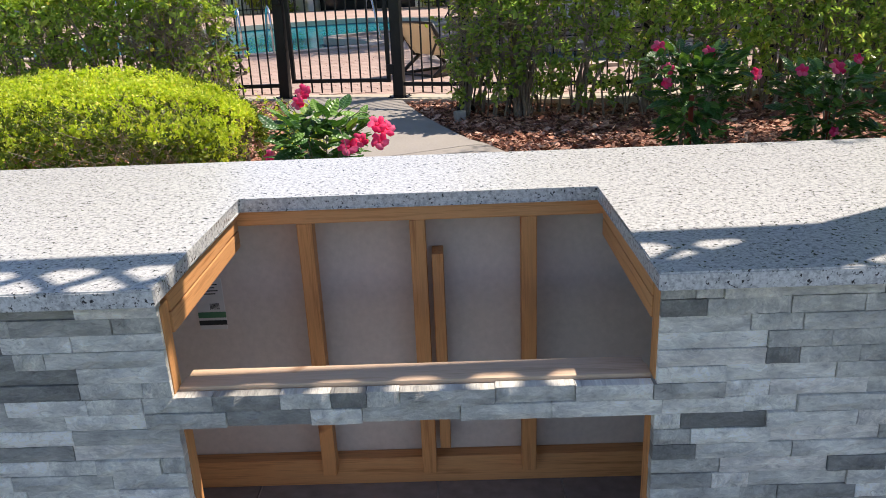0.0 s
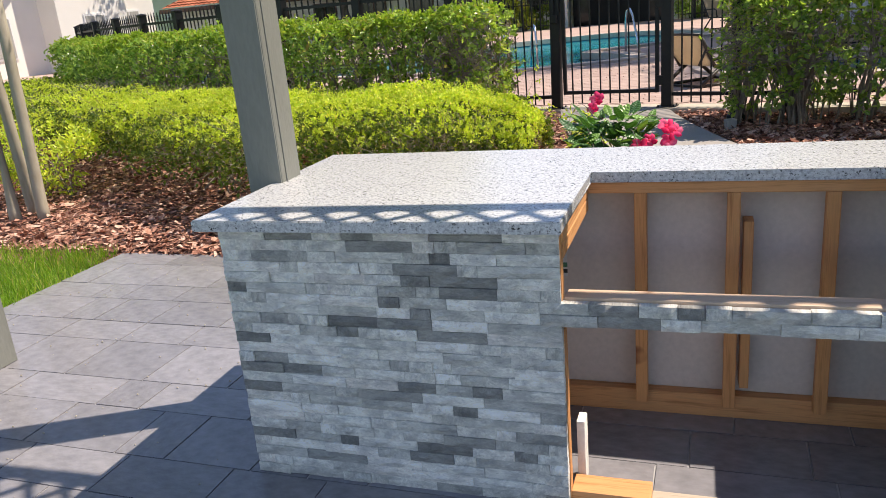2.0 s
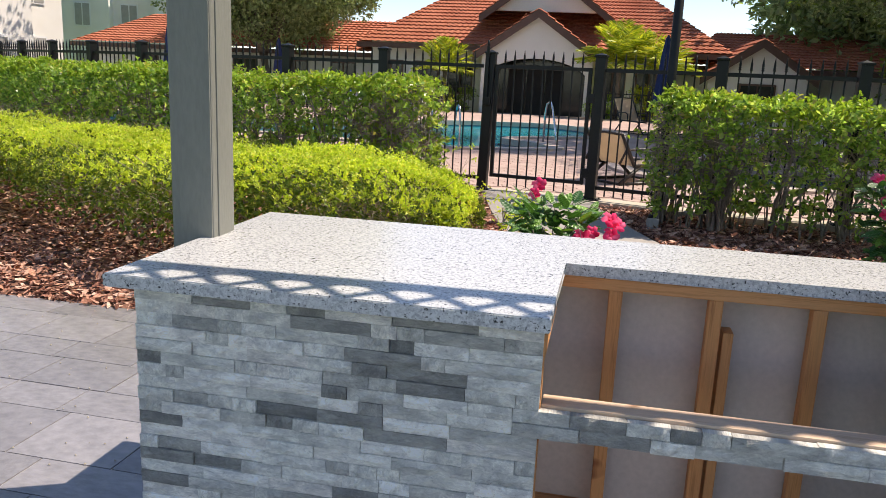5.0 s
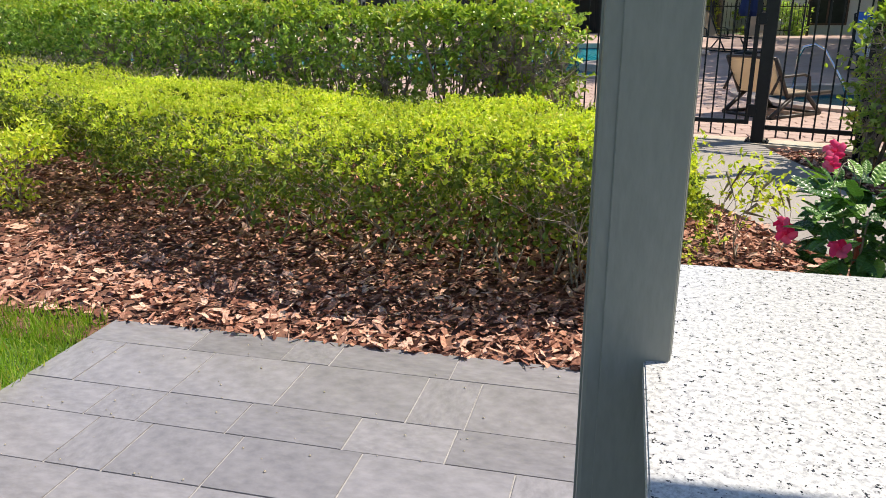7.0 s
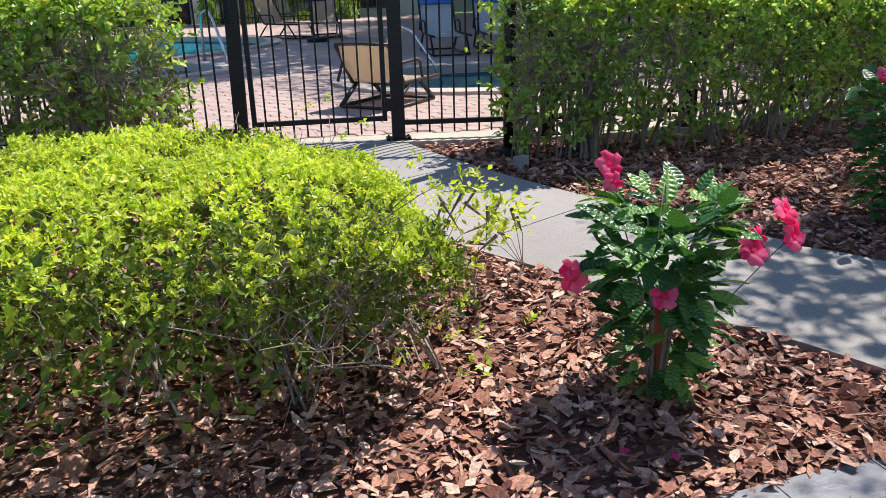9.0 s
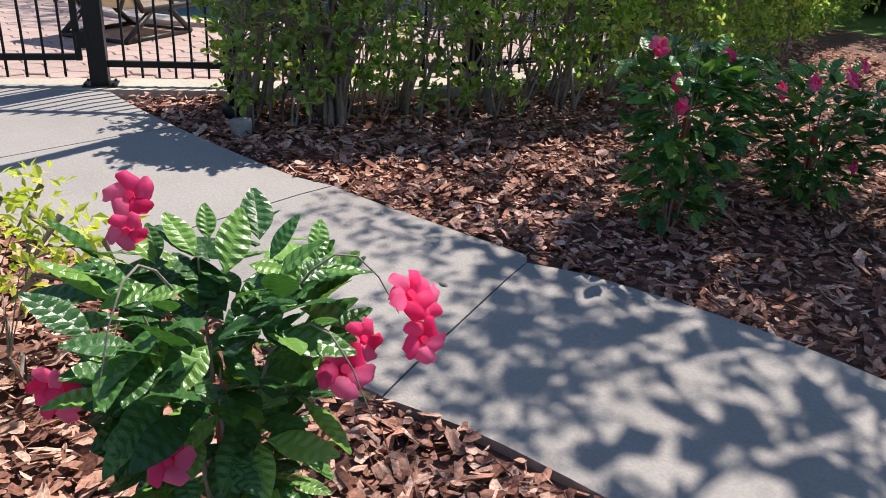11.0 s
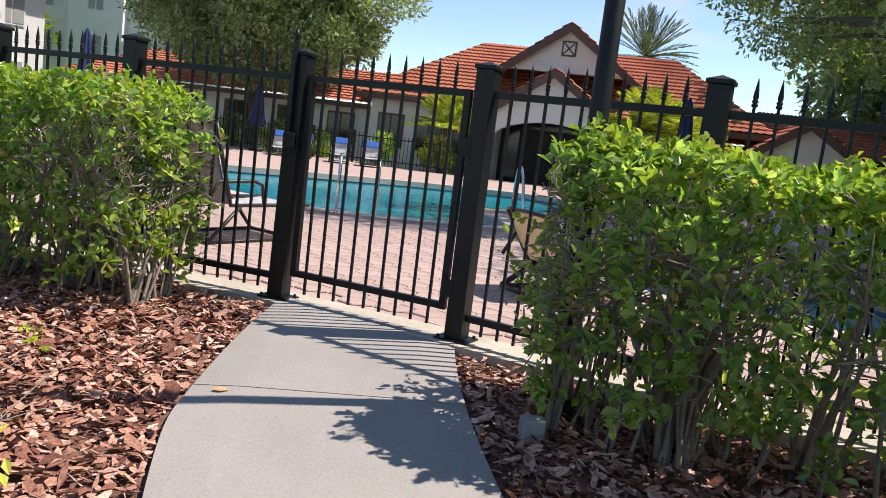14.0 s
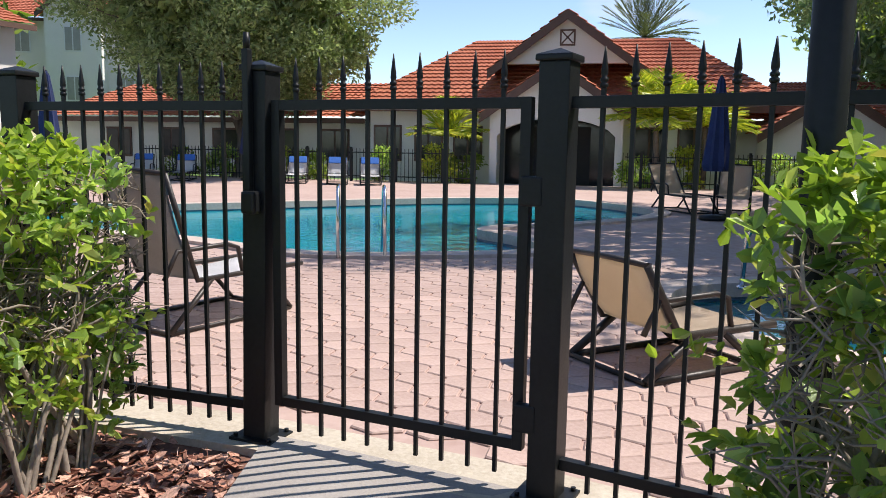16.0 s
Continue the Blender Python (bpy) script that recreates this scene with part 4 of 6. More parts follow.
def hedge(name, line, width, z_top, z_low, leaf, n_side, n_top, per, mat_side, mat_top, label, twigs=120, wob=0.06, inner=2500, ends=(0.35, 0.35), mound=0.0, under=0.25, low=0.72, oval=False, rise=1.0, wisps=0, tips=0, slope=0.0):
    """A clipped hedge along a line: leafy shoots over its shell, brighter ones on top, stems below."""
    ob = thing(name, (0, 0, 0), 0, label, "hedge")
    ln = np.array(smooth_loop(line, 5, False), float)
    seg = np.linalg.norm(np.diff(ln, axis=0), axis=1)
    cum = np.concatenate([[0], np.cumsum(seg)])

    def place(s):
        sc = np.clip(s, 0, cum[-1])
        i = np.clip(np.searchsorted(cum, sc, side="right") - 1, 0, len(seg) - 1)
        d = (ln[i + 1] - ln[i]) / seg[i][:, None]
        p = ln[i] + d * (s - cum[i])[:, None]
        return p, np.stack([d[:, 1], -d[:, 0]], 1), d

    def wav(a, b):
        return wob * (np.sin(a * 2.1 + b) + 0.7 * np.sin(a * 5.3 + 1.7 * b) + 0.6 * np.sin(a * 11.7 + b * 5.1) + 0.5 * np.sin(a * 23 + b * 9))

    def fall(s):
        e = np.clip((s + 0.05) / max(ends[0], 1e-3), 0, 1)
        return np.sqrt(np.clip(1 - (1 - e) ** 2, 0, 1))

    def top_of(s):
        return z_top * (1 - mound * (1 - fall(s))) - slope * np.clip(s, 0, 7) + 0.4 * wav(s, 0.3)
    def lift(y, up):
        return gzv(y) * (1 - (1 - rise) * up)
    # sides and ends
    s = -0.05 + (cum[-1] + 0.05) * rng.random(n_side) ** (1.12 if mound else 1.0)
    side = np.where(rng.random(n_side) < 0.7, 1.0, -1.0)
    h = rng.random(n_side) ** low
    p, nr, d = place(s)
    tp = top_of(s)
    z = z_low + (tp - z_low) * h
    belly = (1 - under * (1 - h) ** 1.6) * (0.35 + 0.65 * fall(s)) * (1 - 0.3 * np.clip((h - 0.8) / 0.2, 0, 1) ** 2 * (mound > 0))
    off = side * (width / 2 * belly + wav(s, h * 4) - rng.gamma(1.3, 0.045, n_side))
    P = np.stack([p[:, 0] + nr[:, 0] * off, p[:, 1] + nr[:, 1] * off, z + lift(p[:, 1], h)], 1)
    N = np.stack([nr[:, 0] * side, nr[:, 1] * side, np.full(n_side, 0.7)], 1) + rng.normal(0, 0.45, (n_side, 3))
    N[:, :2] -= d * (1 - fall(s))[:, None] * 1.2
    V, F = shoots(P, N, leaf * 1.6, leaf, per, oval=oval)
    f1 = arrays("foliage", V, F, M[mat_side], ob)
    # clipped top with its new growth
    s = cum[-1] * rng.random(n_top) ** (1.12 if mound else 1.0)
    p, nr, d = place(s)
    q = rng.uniform(-1, 1, n_top) * (0.9 if mound else 1.0)
    off = q * width / 2 * (0.3 + 0.7 * fall(s))
    zt = top_of(s) - mound * 0.35 * z_top * q ** 4 - 0.06 * np.abs(q) ** 6 - rng.gamma(1.3, 0.022, n_top) + 0.5 * wav(s * 1.7, off * 6)
    P = np.stack([p[:, 0] + nr[:, 0] * off, p[:, 1] + nr[:, 1] * off, zt + lift(p[:, 1], 1.0)], 1)
    N = np.array([0, 0, 1.0]) + rng.normal(0, 0.4, (n_top, 3))
    V, F = shoots(P, N, leaf * 1.5, leaf, per, 0.8, 1.6, oval)
    arrays("new_growth", V, F, M[mat_top], ob)
    # long shoots that have escaped the shears at the near end
    if wisps:
        s = rng.uniform(-0.12, 1.6, wisps) * rng.random(wisps)
        p, nr, d = place(s)
        off = rng.uniform(-0.5, 0.5, wisps) * width
        P = np.stack([p[:, 0] + nr[:, 0] * off, p[:, 1] + nr[:, 1] * off, gzv(p[:, 1]) + z_top * rng.uniform(0.15, 0.97, wisps)], 1)
        N = rng.normal(0, 0.6, (wisps, 3)) + np.array([0, 0, 0.5])
        N[:, :2] -= d * 0.8
        V, F = shoots(P, N, leaf * 3.4, leaf, 11, 0.8, 1.0, oval)
        tagged(arrays("stray_growth", V, F, M[mat_top], ob), kind="stuff")
    # old leaves inside
    s = rng.uniform(0.1, cum[-1] - 0.1, inner)
    p, nr, d = place(s)
    off = rng.uniform(-width / 2 + 0.12, width / 2 - 0.12, inner) * fall(s)
    P = np.stack([p[:, 0] + nr[:, 0] * off, p[:, 1] + nr[:, 1] * off, z_low + 0.05 + (top_of(s) - z_low - 0.15) * rng.random(inner) + gzv(p[:, 1])], 1)
    V, F = leaf_arrays(P, rng.normal(0, 1, (inner, 3)), leaf * 1.8, leaf * 1.1, level=0.0)
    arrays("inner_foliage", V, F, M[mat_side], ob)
    # stems and bare twigs
    r2 = random.Random(len(line) * 17)
    bm = bmesh.new()
    for k in range(twigs):
        s0 = r2.uniform(0.02, cum[-1] * 0.7) if k % 5 else r2.uniform(0.0, 0.9)
        if k % 2:
            s0 = max(0.06, round(s0 / 0.55) * 0.55 + r2.uniform(-0.07, 0.07))
        pp, nn, dd = (v[0] for v in place(np.array([s0])))
        g0 = gz(0, pp[1])
        o = r2.uniform(-width * 0.25, width * 0.3)
        b = Vector((pp[0] + nn[0] * o, pp[1] + nn[1] * o, g0 - 0.03))
        o2 = r2.choice((-1, 1, 1)) * r2.uniform(width * 0.2, width * 0.52)
        w = r2.uniform(-0.25 if s0 > 0.4 else 0.0, 0.25) * (1 + 1.6 * mound)
        tx = Vector((pp[0] + nn[0] * o2 + dd[0] * w, pp[1] + nn[1] * o2 + dd[1] * w, g0 + r2.uniform(0.55, 0.98) * float(top_of(np.array([s0]))[0])))
        m1 = b.lerp(tx, 0.35) + Vector((r2.uniform(-0.05, 0.05), r2.uniform(-0.05, 0.05), 0.05))
        m2 = b.lerp(tx, 0.7) + Vector((r2.uniform(-0.06, 0.06), r2.uniform(-0.06, 0.06), 0.03))
        r0 = (0.016 if k % 2 and not mound else 0.006 if mound else 0.009) * r2.uniform(0.6, 1.3)
        tube(bm, [b, m1, m2, tx], [r0, r0 * 0.75, r0 * 0.45, 0.0015], 5, False)
        for _ in range(5):
            t2 = m2 + Vector((r2.uniform(-0.24, 0.24), r2.uniform(-0.24, 0.24), r2.uniform(-0.04, 0.22)))
            tube(bm, [m2, m2.lerp(t2, 0.5) + Vector((0.02, 0, 0.02)), t2], [r0 * 0.4, r0 * 0.3, 0.001], 4, False)
    # bare, clipped twig tips that show at the shell
    for k in range(tips):
        s0 = cum[-1] * 0.45 * r2.random() ** 2
        pp, nn, dd = (v[0] for v in place(np.array([s0])))
        g0, up = gz(0, pp[1]), r2.random() ** 0.5
        o = width * 0.5 * r2.choice((-1, 1, 1)) * r2.uniform(0.75, 1.0) if up < 0.92 else width * r2.uniform(-0.5, 0.5)
        q = Vector((pp[0] + nn[0] * o, pp[1] + nn[1] * o, g0 + z_low + (z_top - z_low) * up))
        a, e = r2.uniform(0, 6.283), r2.uniform(-0.2, 1.1)
        v = Vector((math.cos(a) * math.cos(e), math.sin(a) * math.cos(e), math.sin(e))) * r2.uniform(0.03, 0.09)
        w1, w2 = (Vector((r2.uniform(-0.025, 0.025), r2.uniform(-0.025, 0.025), r2.uniform(-0.02, 0.02))) for _ in range(2))
        tube(bm, [q - v, q - v * 0.3 + w1, q + v * 0.3 + w2, q + v], [0.0034, 0.003, 0.0024, 0.0014], 4, False)
        tube(bm, [q - v * 0.3 + w1, q + w1 * 1.6 + w2, q + w1 * 2.5 + v * 0.4], [0.0026, 0.002, 0.0012], 4, False)
    st = part("branchwork", bm, M["twig"], ob)
    st["kind"] = "stuff"
    return ob


def gzv(y):
    return np.clip((y - 3.45) * 0.05, 0, 0.235)


hedge("hedge", [(0.37, 7.1), (0.78, 7.0), (1.4, 6.88), (2.2, 6.86), (3.2, 6.98), (4.2, 7.25), (5.4, 7.7), (7.0, 8.4), (9.0, 9.2)], 0.78, 1.12, 0.1, 0.064, 3300, 2500, 8, "hedge", "hedgetop", "clipped dark green hedge in front of the pool fence", 230, 0.055, 700, low=0.72, oval=True, wisps=60, tips=800)
hedge("hedge", [(-1.92, 7.62), (-2.8, 7.72), (-3.9, 7.95), (-5.1, 8.3), (-6.2, 8.72), (-7.4, 9.3), (-8.6, 10.0), (-9.8, 10.8), (-11.5, 12.2)], 0.72, 1.12, 0.1, 0.06, 4100, 2400, 8, "hedge", "hedgetop", "clipped dark green hedge along the pool fence", 260, 0.055, 2600, low=0.72, oval=True, wisps=70, tips=800)
# low hedge: sides and inside take the leaf colour with shade painted in
hedge("low_hedge", [(-1.12, 4.82), (-1.9, 4.84), (-2.8, 5.0), (-3.9, 5.48), (-5.0, 6.15), (-6.2, 6.85), (-7.6, 7.7), (-9.5, 9.2), (-12.0, 11.4)], 2.02, 0.83, 0.13, 0.027, 9000, 20500, 11, "limeshaded", "lime", "broad low hedge of lime green golden dewdrop", 520, 0.06, 30000, (1.1, 0.3), 0.55, 0.56, 0.52, rise=0.25, wisps=90, slope=0.022)

# ---- flowering mandevilla shrubs ----
def leaf_blade():
    """One oval leaf with a raised midrib, a unit long."""
    V, F = [], []
    k = 15
    for i in range(k):
        x = i / (k - 1)
        w = 0.235 * math.sin(math.pi * x ** 0.8) ** 0.95 if 0 < i < k - 1 else 0.0
        zb, rib = -0.16 * x * x, (0.015 if i % 2 else -0.015) * min(1, w * 8)
        for s in (-1, -0.55, 0, 0.55, 1):
            V.append((x + 0.05 * abs(s) * (w > 0), s * w, zb + 0.3 * abs(s) * w - 0.25 * s * s * w + (rib if 0 < abs(s) < 1 else 0.3 * rib if s else 0.0)))
    for i in range(k - 1):
        for j in range(4):
            a = i * 5 + j
            F.append((a, a + 1, a + 6, a + 5))
    return np.array(V), np.array(F)


def petal_flower():
    """A trumpet that opens into five broad, overlapping petals, each with a skewed tip and a wavy rim."""
    V, F = [], []
    ring = ((0.10, 0.07, -0.75), (0.15, 0.12, -0.35), (0.27, 0.24, -0.08), (0.52, 0.46, 0.05), (0.78, 0.60, 0.06), (0.98, 0.5, 0.0), (1.1, 0.22, -0.1))
    for k in range(5):
        a = 2 * math.pi * k / 5
        b = len(V)
        for r, w, z in ring:
            for s in (-1, -0.5, 0, 0.5, 1):
                x, y = r * (1 - 0.1 * s * s), s * w + 0.3 * r * r
                V.append((x * math.cos(a) - y * math.sin(a), x * math.sin(a) + y * math.cos(a), z + 0.1 * s * r + 0.11 * r * math.sin(4 * s + 2 * k) - 0.16 * r * s * s))
        for i in range(len(ring) - 1):
            for j in range(4):
                q = b + i * 5 + j
                F.append((q, q + 1, q + 6, q + 5))
    return np.array(V), np.array(F)


BLADE, FLOWER = leaf_blade(), petal_flower()


def scatter(proto, mats):
    V, F = proto
    vs, fs = [], []
    for i, m in enumerate(mats):
        a = np.array(m)
        vs.append(V @ a[:3, :3].T + a[:3, 3])
        fs.append(F + i * len(V))
    return np.concatenate(vs), np.concatenate(fs)


def mandevilla(at, height, spread, n_leaf, blooms, seed, label, stake=True):
    r = random.Random(seed)
    ob = thing("mandevilla", at, 0, label, "flowering plant")
    mats = []
    for i in range(n_leaf):
        h = r.uniform(0.02, 1.0) ** 0.9
        a = r.uniform(0, 6.283)
        rad = spread * (0.5 + 0.75 * h - 0.3 * h * h) * r.uniform(0.3, 1.05)
        p = Vector((rad * math.cos(a), rad * math.sin(a), height * (0.05 + 0.92 * h)))
        L = r.uniform(0.07, 0.135) * (1.1 - 0.25 * (h < 0.4))
        pitch = r.uniform(-0.5, 0.75) + (h - 0.5) * 0.6
        e = Euler((r.uniform(-0.5, 0.5), -pitch, a + r.uniform(-0.9, 0.9)))
        mats.append(Matrix.LocRotScale(p, e, (L, L, L)))
    arrays("leaves", *scatter(BLADE, mats), M["mandevilla"], ob)
    for k in range(9):
        a = r.uniform(0, 6.283)
        top = Vector((spread * 0.7 * math.cos(a), spread * 0.7 * math.sin(a), height * r.uniform(0.7, 1.05)))
        part("stem", tube(bmesh.new(), [(0.02 * math.cos(a), 0.02 * math.sin(a), -0.02), top * 0.45 + Vector((0, 0, 0.1)), top], [0.007, 0.005, 0.002], 5, False), M["twig"], ob)
    for k in range(3):
        a = r.uniform(0, 6.283)
        p = Vector((spread * 0.6 * math.cos(a), spread * 0.6 * math.sin(a), height * r.uniform(0.75, 1.0)))
        out_ = [p + Vector((math.cos(a) * s_ * 0.22, math.sin(a) * s_ * 0.22, 0.12 * math.sin(s_ * 2.6) - 0.12 * s_ * s_)) for s_ in (0, 0.2, 0.4, 0.6, 0.8, 1.0)]
        part("tendril", tube(bmesh.new(), out_, [0.003, 0.0026, 0.0022, 0.002, 0.0016, 0.001], 5, False), M["twig"], ob)
    if stake:
        part("stake", boxed(-0.012, 0.012, -0.012, 0.012, -0.03, height * 0.62), M["red_clay"], ob, "red-brown wooden stake")
    for (bx, by, bz, s, ax, ay) in blooms:
        s *= 0.82
        V, F = scatter(FLOWER, [Matrix.LocRotScale((bx, by, bz), Euler((ax, ay, 0)), (s, s, s)) @ Matrix.Rotation(r.uniform(0, 6), 4, "Z")])
        fl = arrays("bloom", V, F, M["petal"], ob, smooth=True)
        part("throat", tube(bmesh.new(), [(bx, by, bz), Vector((bx, by, bz)) - (Euler((ax, ay, 0)).to_matrix() @ Vector((0, 0, s * 0.95)))], [s * 0.2, s * 0.07], 8), M["petal"], fl)
    return ob


mandevilla((-0.53, 4.0, gz(0, 4.0)), 0.74, 0.23, 430, [(-0.1, 0.2, 0.80, 0.052, 0.9, -0.5), (-0.12, 0.14, 0.75, 0.04, 1.2, -0.5), (0.32, -0.18, 0.68, 0.055, 0.75, 0.3), (0.37, -0.15, 0.65, 0.05, 0.7, 0.6), (0.33, -0.22, 0.60, 0.05, 1.1, 0.2), (0.17, -0.22, 0.58, 0.058, 0.75, 0.0), (0.23, -0.17, 0.6, 0.045, 0.9, 0.5), (-0.14, -0.2, 0.47, 0.048, 0.9, -0.5), (-0.27, 0.12, 0.43, 0.052, 1.0, -0.6), (-0.3, 0.1, 0.48, 0.04, 0.7, -0.9)], 3, "mandevilla shrub with glossy leaves and hot pink trumpet blooms")
mandevilla((1.78, 5.0, gz(0, 5.0)), 0.82, 0.29, 560, [(-0.2, -0.1, 0.70, 0.045, 1.2, -0.3), (-0.22, -0.16, 0.62, 0.04, 1.3, -0.3), (0.05, -0.12, 0.80, 0.045, 0.9, 0.0), (-0.24, 0.0, 0.83, 0.05, 0.9, -0.5), (0.33, -0.2, 0.66, 0.045, 1.2, 0.4)], 9, "tall mandevilla shrub with pink blooms in mulch")
mandevilla((2.68, 4.97, gz(0, 4.97)), 0.66, 0.33, 500, [(-0.25, -0.1, 0.66, 0.045, 1.2, -0.2), (-0.05, -0.15, 0.68, 0.06, 0.9, 0.2), (0.1, -0.1, 0.72, 0.04, 1.0, 0.3), (-0.1, -0.3, 0.3, 0.035, 1.4, 0.0)], 14, "mandevilla shrub with pink blooms near the hedge")

mandevilla((3.0, 4.35, gz(0, 4.35)), 0.62, 0.27, 380, [(-0.15, -0.1, 0.6, 0.045, 1.2, -0.2), (0.1, -0.12, 0.63, 0.04, 1.1, 0.2)], 19, "small mandevilla with a white plant tag in mulch")

# ---- loungers ----
def lounger(name, at, rz, back_deg, label, frame_m="bronze", cloth="sling", towel=False, H=0.33, Lr=1.25, bl=0.72, bar=0.018, back_cloth=""):
    ob = thing(name, at, rz, label, "lounge chair", "loungers round the pool")
    bx, bz = -bl * math.cos(radians(back_deg)), bl * math.sin(radians(back_deg))
    for sy in (-0.31, 0.31):
        part("side_rail", tube(bmesh.new(), [(bx, sy, H + bz), (bx * 0.5, sy, H + bz * 0.5), (0, sy, H), (0.5, sy, H), (Lr, sy, H)], bar, 8), M[frame_m], ob)
        for x0, x1 in ((-0.22, 0.12), (Lr - 0.12, Lr - 0.4)):
            part("leg", tube(bmesh.new(), [(x0, sy, 0.018), (x1, sy, H)], bar, 8), M[frame_m], ob)
        part("arm", tube(bmesh.new(), [(-0.25, sy, H + 0.03), (-0.15, sy, H + 0.2), (0.25, sy, H + 0.21), (0.34, sy, H + 0.18), (0.38, sy, H)], 0.016, 8), M[frame_m], ob)
        part("foot_rail", tube(bmesh.new(), [(-0.22, sy, 0.018), (Lr - 0.12, sy, 0.018)], bar * 0.85, 8), M[frame_m], ob)
    for x in (-0.22, Lr - 0.12):
        part("crossbar", tube(bmesh.new(), [(x, -0.31, 0.018), (x, 0.31, 0.018)], 0.016, 8), M[frame_m], ob)
    part("crossbar", tube(bmesh.new(), [(bx, -0.31, H + bz), (bx * 1.03, 0, H + bz * 1.02), (bx, 0.31, H + bz)], 0.016, 8), M[frame_m], ob)
    n = 10
    seat = [(0.02 + (Lr - 0.05) * i / n, H + 0.004 - 0.03 * math.sin(math.pi * i / n)) for i in range(n + 1)]
    back = [(bx * i / n - 0.03 * math.sin(math.pi * i / n), H + 0.006 + bz * i / n) for i in range(n + 1)]
    for nm, pts, cl in (("seat_sling", seat, cloth), ("back_sling", back, back_cloth or cloth)):
        bm = bmesh.new()
        rows = [[bm.verts.new((x, -0.3 + 0.6 * k / 4, z - 0.012 * math.sin(math.pi * k / 4))) for k in range(5)] for x, z in pts]
        for a, b in zip(rows, rows[1:]):
            for k in range(4):
                bm.faces.new((a[k], a[k + 1], b[k + 1], b[k])).smooth = True
        bmesh.ops.solidify(bm, geom=bm.faces, thickness=0.006)
        part(nm, bm, M[cl], ob)
    if towel:
        part("headrest", boxed(-0.02, 0.2, -0.28, 0.28, 0.0, 0.05, bevel=0.02, m=pose(bx, 0, H + bz, 0, back_deg, 0)), M["blue"], ob, "blue headrest cushion")
    return ob


lounger("lounge_chair", (0.11, 9.62, DECK), 41, 58, "tan sling lounge chair on a bronze frame by the spa", H=0.24, Lr=0.72, bl=0.46, bar=0.024)
lounger("lounge_chair", (-2.92, 9.78, DECK), 70, 72, "lounge chair with raised grey back beside the fence", "bronze", "white", Lr=0.95, back_cloth="taupe")
for i, x in enumerate((-15.5, -14.0, -10.9, -10.15, -8.83, -7.77)):
    lounger("lounge_chair", (x, 28.2 + 0.35 * (x + 13) / 5, DECK), -70, 66, "white lounge chair with blue headrest across the pool", "iron", "white", True, H=0.28, bl=0.56)

for x, y, a in ((2.95, 15.4, -100), (3.95, 15.3, -104)):
    lounger("lounge_chair", (x, y, DECK), a, 62, "white lounge chair with blue headrest beside the spa", "iron", "white", True)
for x, y, a in ((1.0, 21.6, -60), (2.2, 21.5, -100)):
    lounger("lounge_chair", (x, y, DECK), a, 55, "tan sling lounge chair on the far deck", "iron", "sling")

# pool ladder and spout
ladder = thing("pool_ladder", (-2.8, 13.35, DECK), 20, "curved stainless steel pool handrail", "pool ladder")
for sx in (-0.25, 0.25):
    part("handrail", tube(bmesh.new(), [(sx, -0.3, 0), (sx, -0.28, 0.5), (sx, -0.2, 0.72), (sx, -0.05, 0.76), (sx, 0.1, 0.66), (sx, 0.3, 0.2), (sx, 0.42, -0.2)], 0.02, 10), M["chrome"], ladder)
rail = thing("pool_handrail", (-1.0, 15.8, DECK), 200, "white curved grab rail at the pool steps", "pool rail")
part("handrail", tube(bmesh.new(), [(0, -0.3, 0), (0, -0.28, 0.6), (0, -0.2, 0.8), (0, 0.0, 0.84), (0, 0.2, 0.7), (0, 0.75, -0.2)], 0.024, 10), M["chrome"], rail)

spa_rail = thing("spa_handrail", (1.34, 12.25, DECK), -120, "bent stainless steel handrail at the spa edge", "pool rail")
part("handrail", tube(bmesh.new(), [(0, -0.32, 0), (0, -0.3, 0.45), (0, -0.24, 0.58), (0, -0.1, 0.62), (0, 0.04, 0.55), (0, 0.34, 0.1), (0, 0.44, -0.16)], 0.022, 10), M["chrome"], spa_rail)
part("flange", tube(bmesh.new(), [(0, -0.32, 0.0), (0, -0.32, 0.02)], 0.045, 12), M["chrome"], spa_rail)

# ---- buildings ----
def tile_roof(name, parent, p0, p1, p2, p3):
    """A tiled slope: ridge edge p0-p1 above, eave p3-p2 below, with rows of rounded tiles."""
    p0, p1, p2, p3 = (Vector(p) for p in (p0, p1, p2, p3))
    w = max((p2 - p3).length, (p1 - p0).length)
    nu, nv = max(int(w / 0.14), 6), max(int((p3 - p0).length / 0.38), 3)
    nrm = (p1 - p0).cross(p3 - p0) if (p1 - p0).length > 0.01 else (p2 - p3).cross(p0 - p3) * -1
    nrm.normalize()
    if nrm.z < 0:
        nrm = -nrm
    V, F = [], []
    for j in range(nv):
        for e in (0, 1):
            v = (j + e) / nv
            a, b = p0.lerp(p3, v), p1.lerp(p2, v)
            k = max((b - a).length / w, 0.001)
            for i in range(nu + 1):
                q = a.lerp(b, i / nu) + nrm * (0.035 * (i % 2) + 0.05 * e)
                V.append(q)
    for k in range(2 * nv - 1):
        b0 = k * (nu + 1)
        for i in range(nu):
            F.append((b0 + i, b0 + i + 1, b0 + nu + 2 + i, b0 + nu + 1 + i))
    return arrays(name, [tuple(v) for v in V], F, M["roof"], parent)


HB = 0.12
club = thing("clubhouse", (0, 0, HB), 0, "white stucco clubhouse with red clay tile roofs", "house")


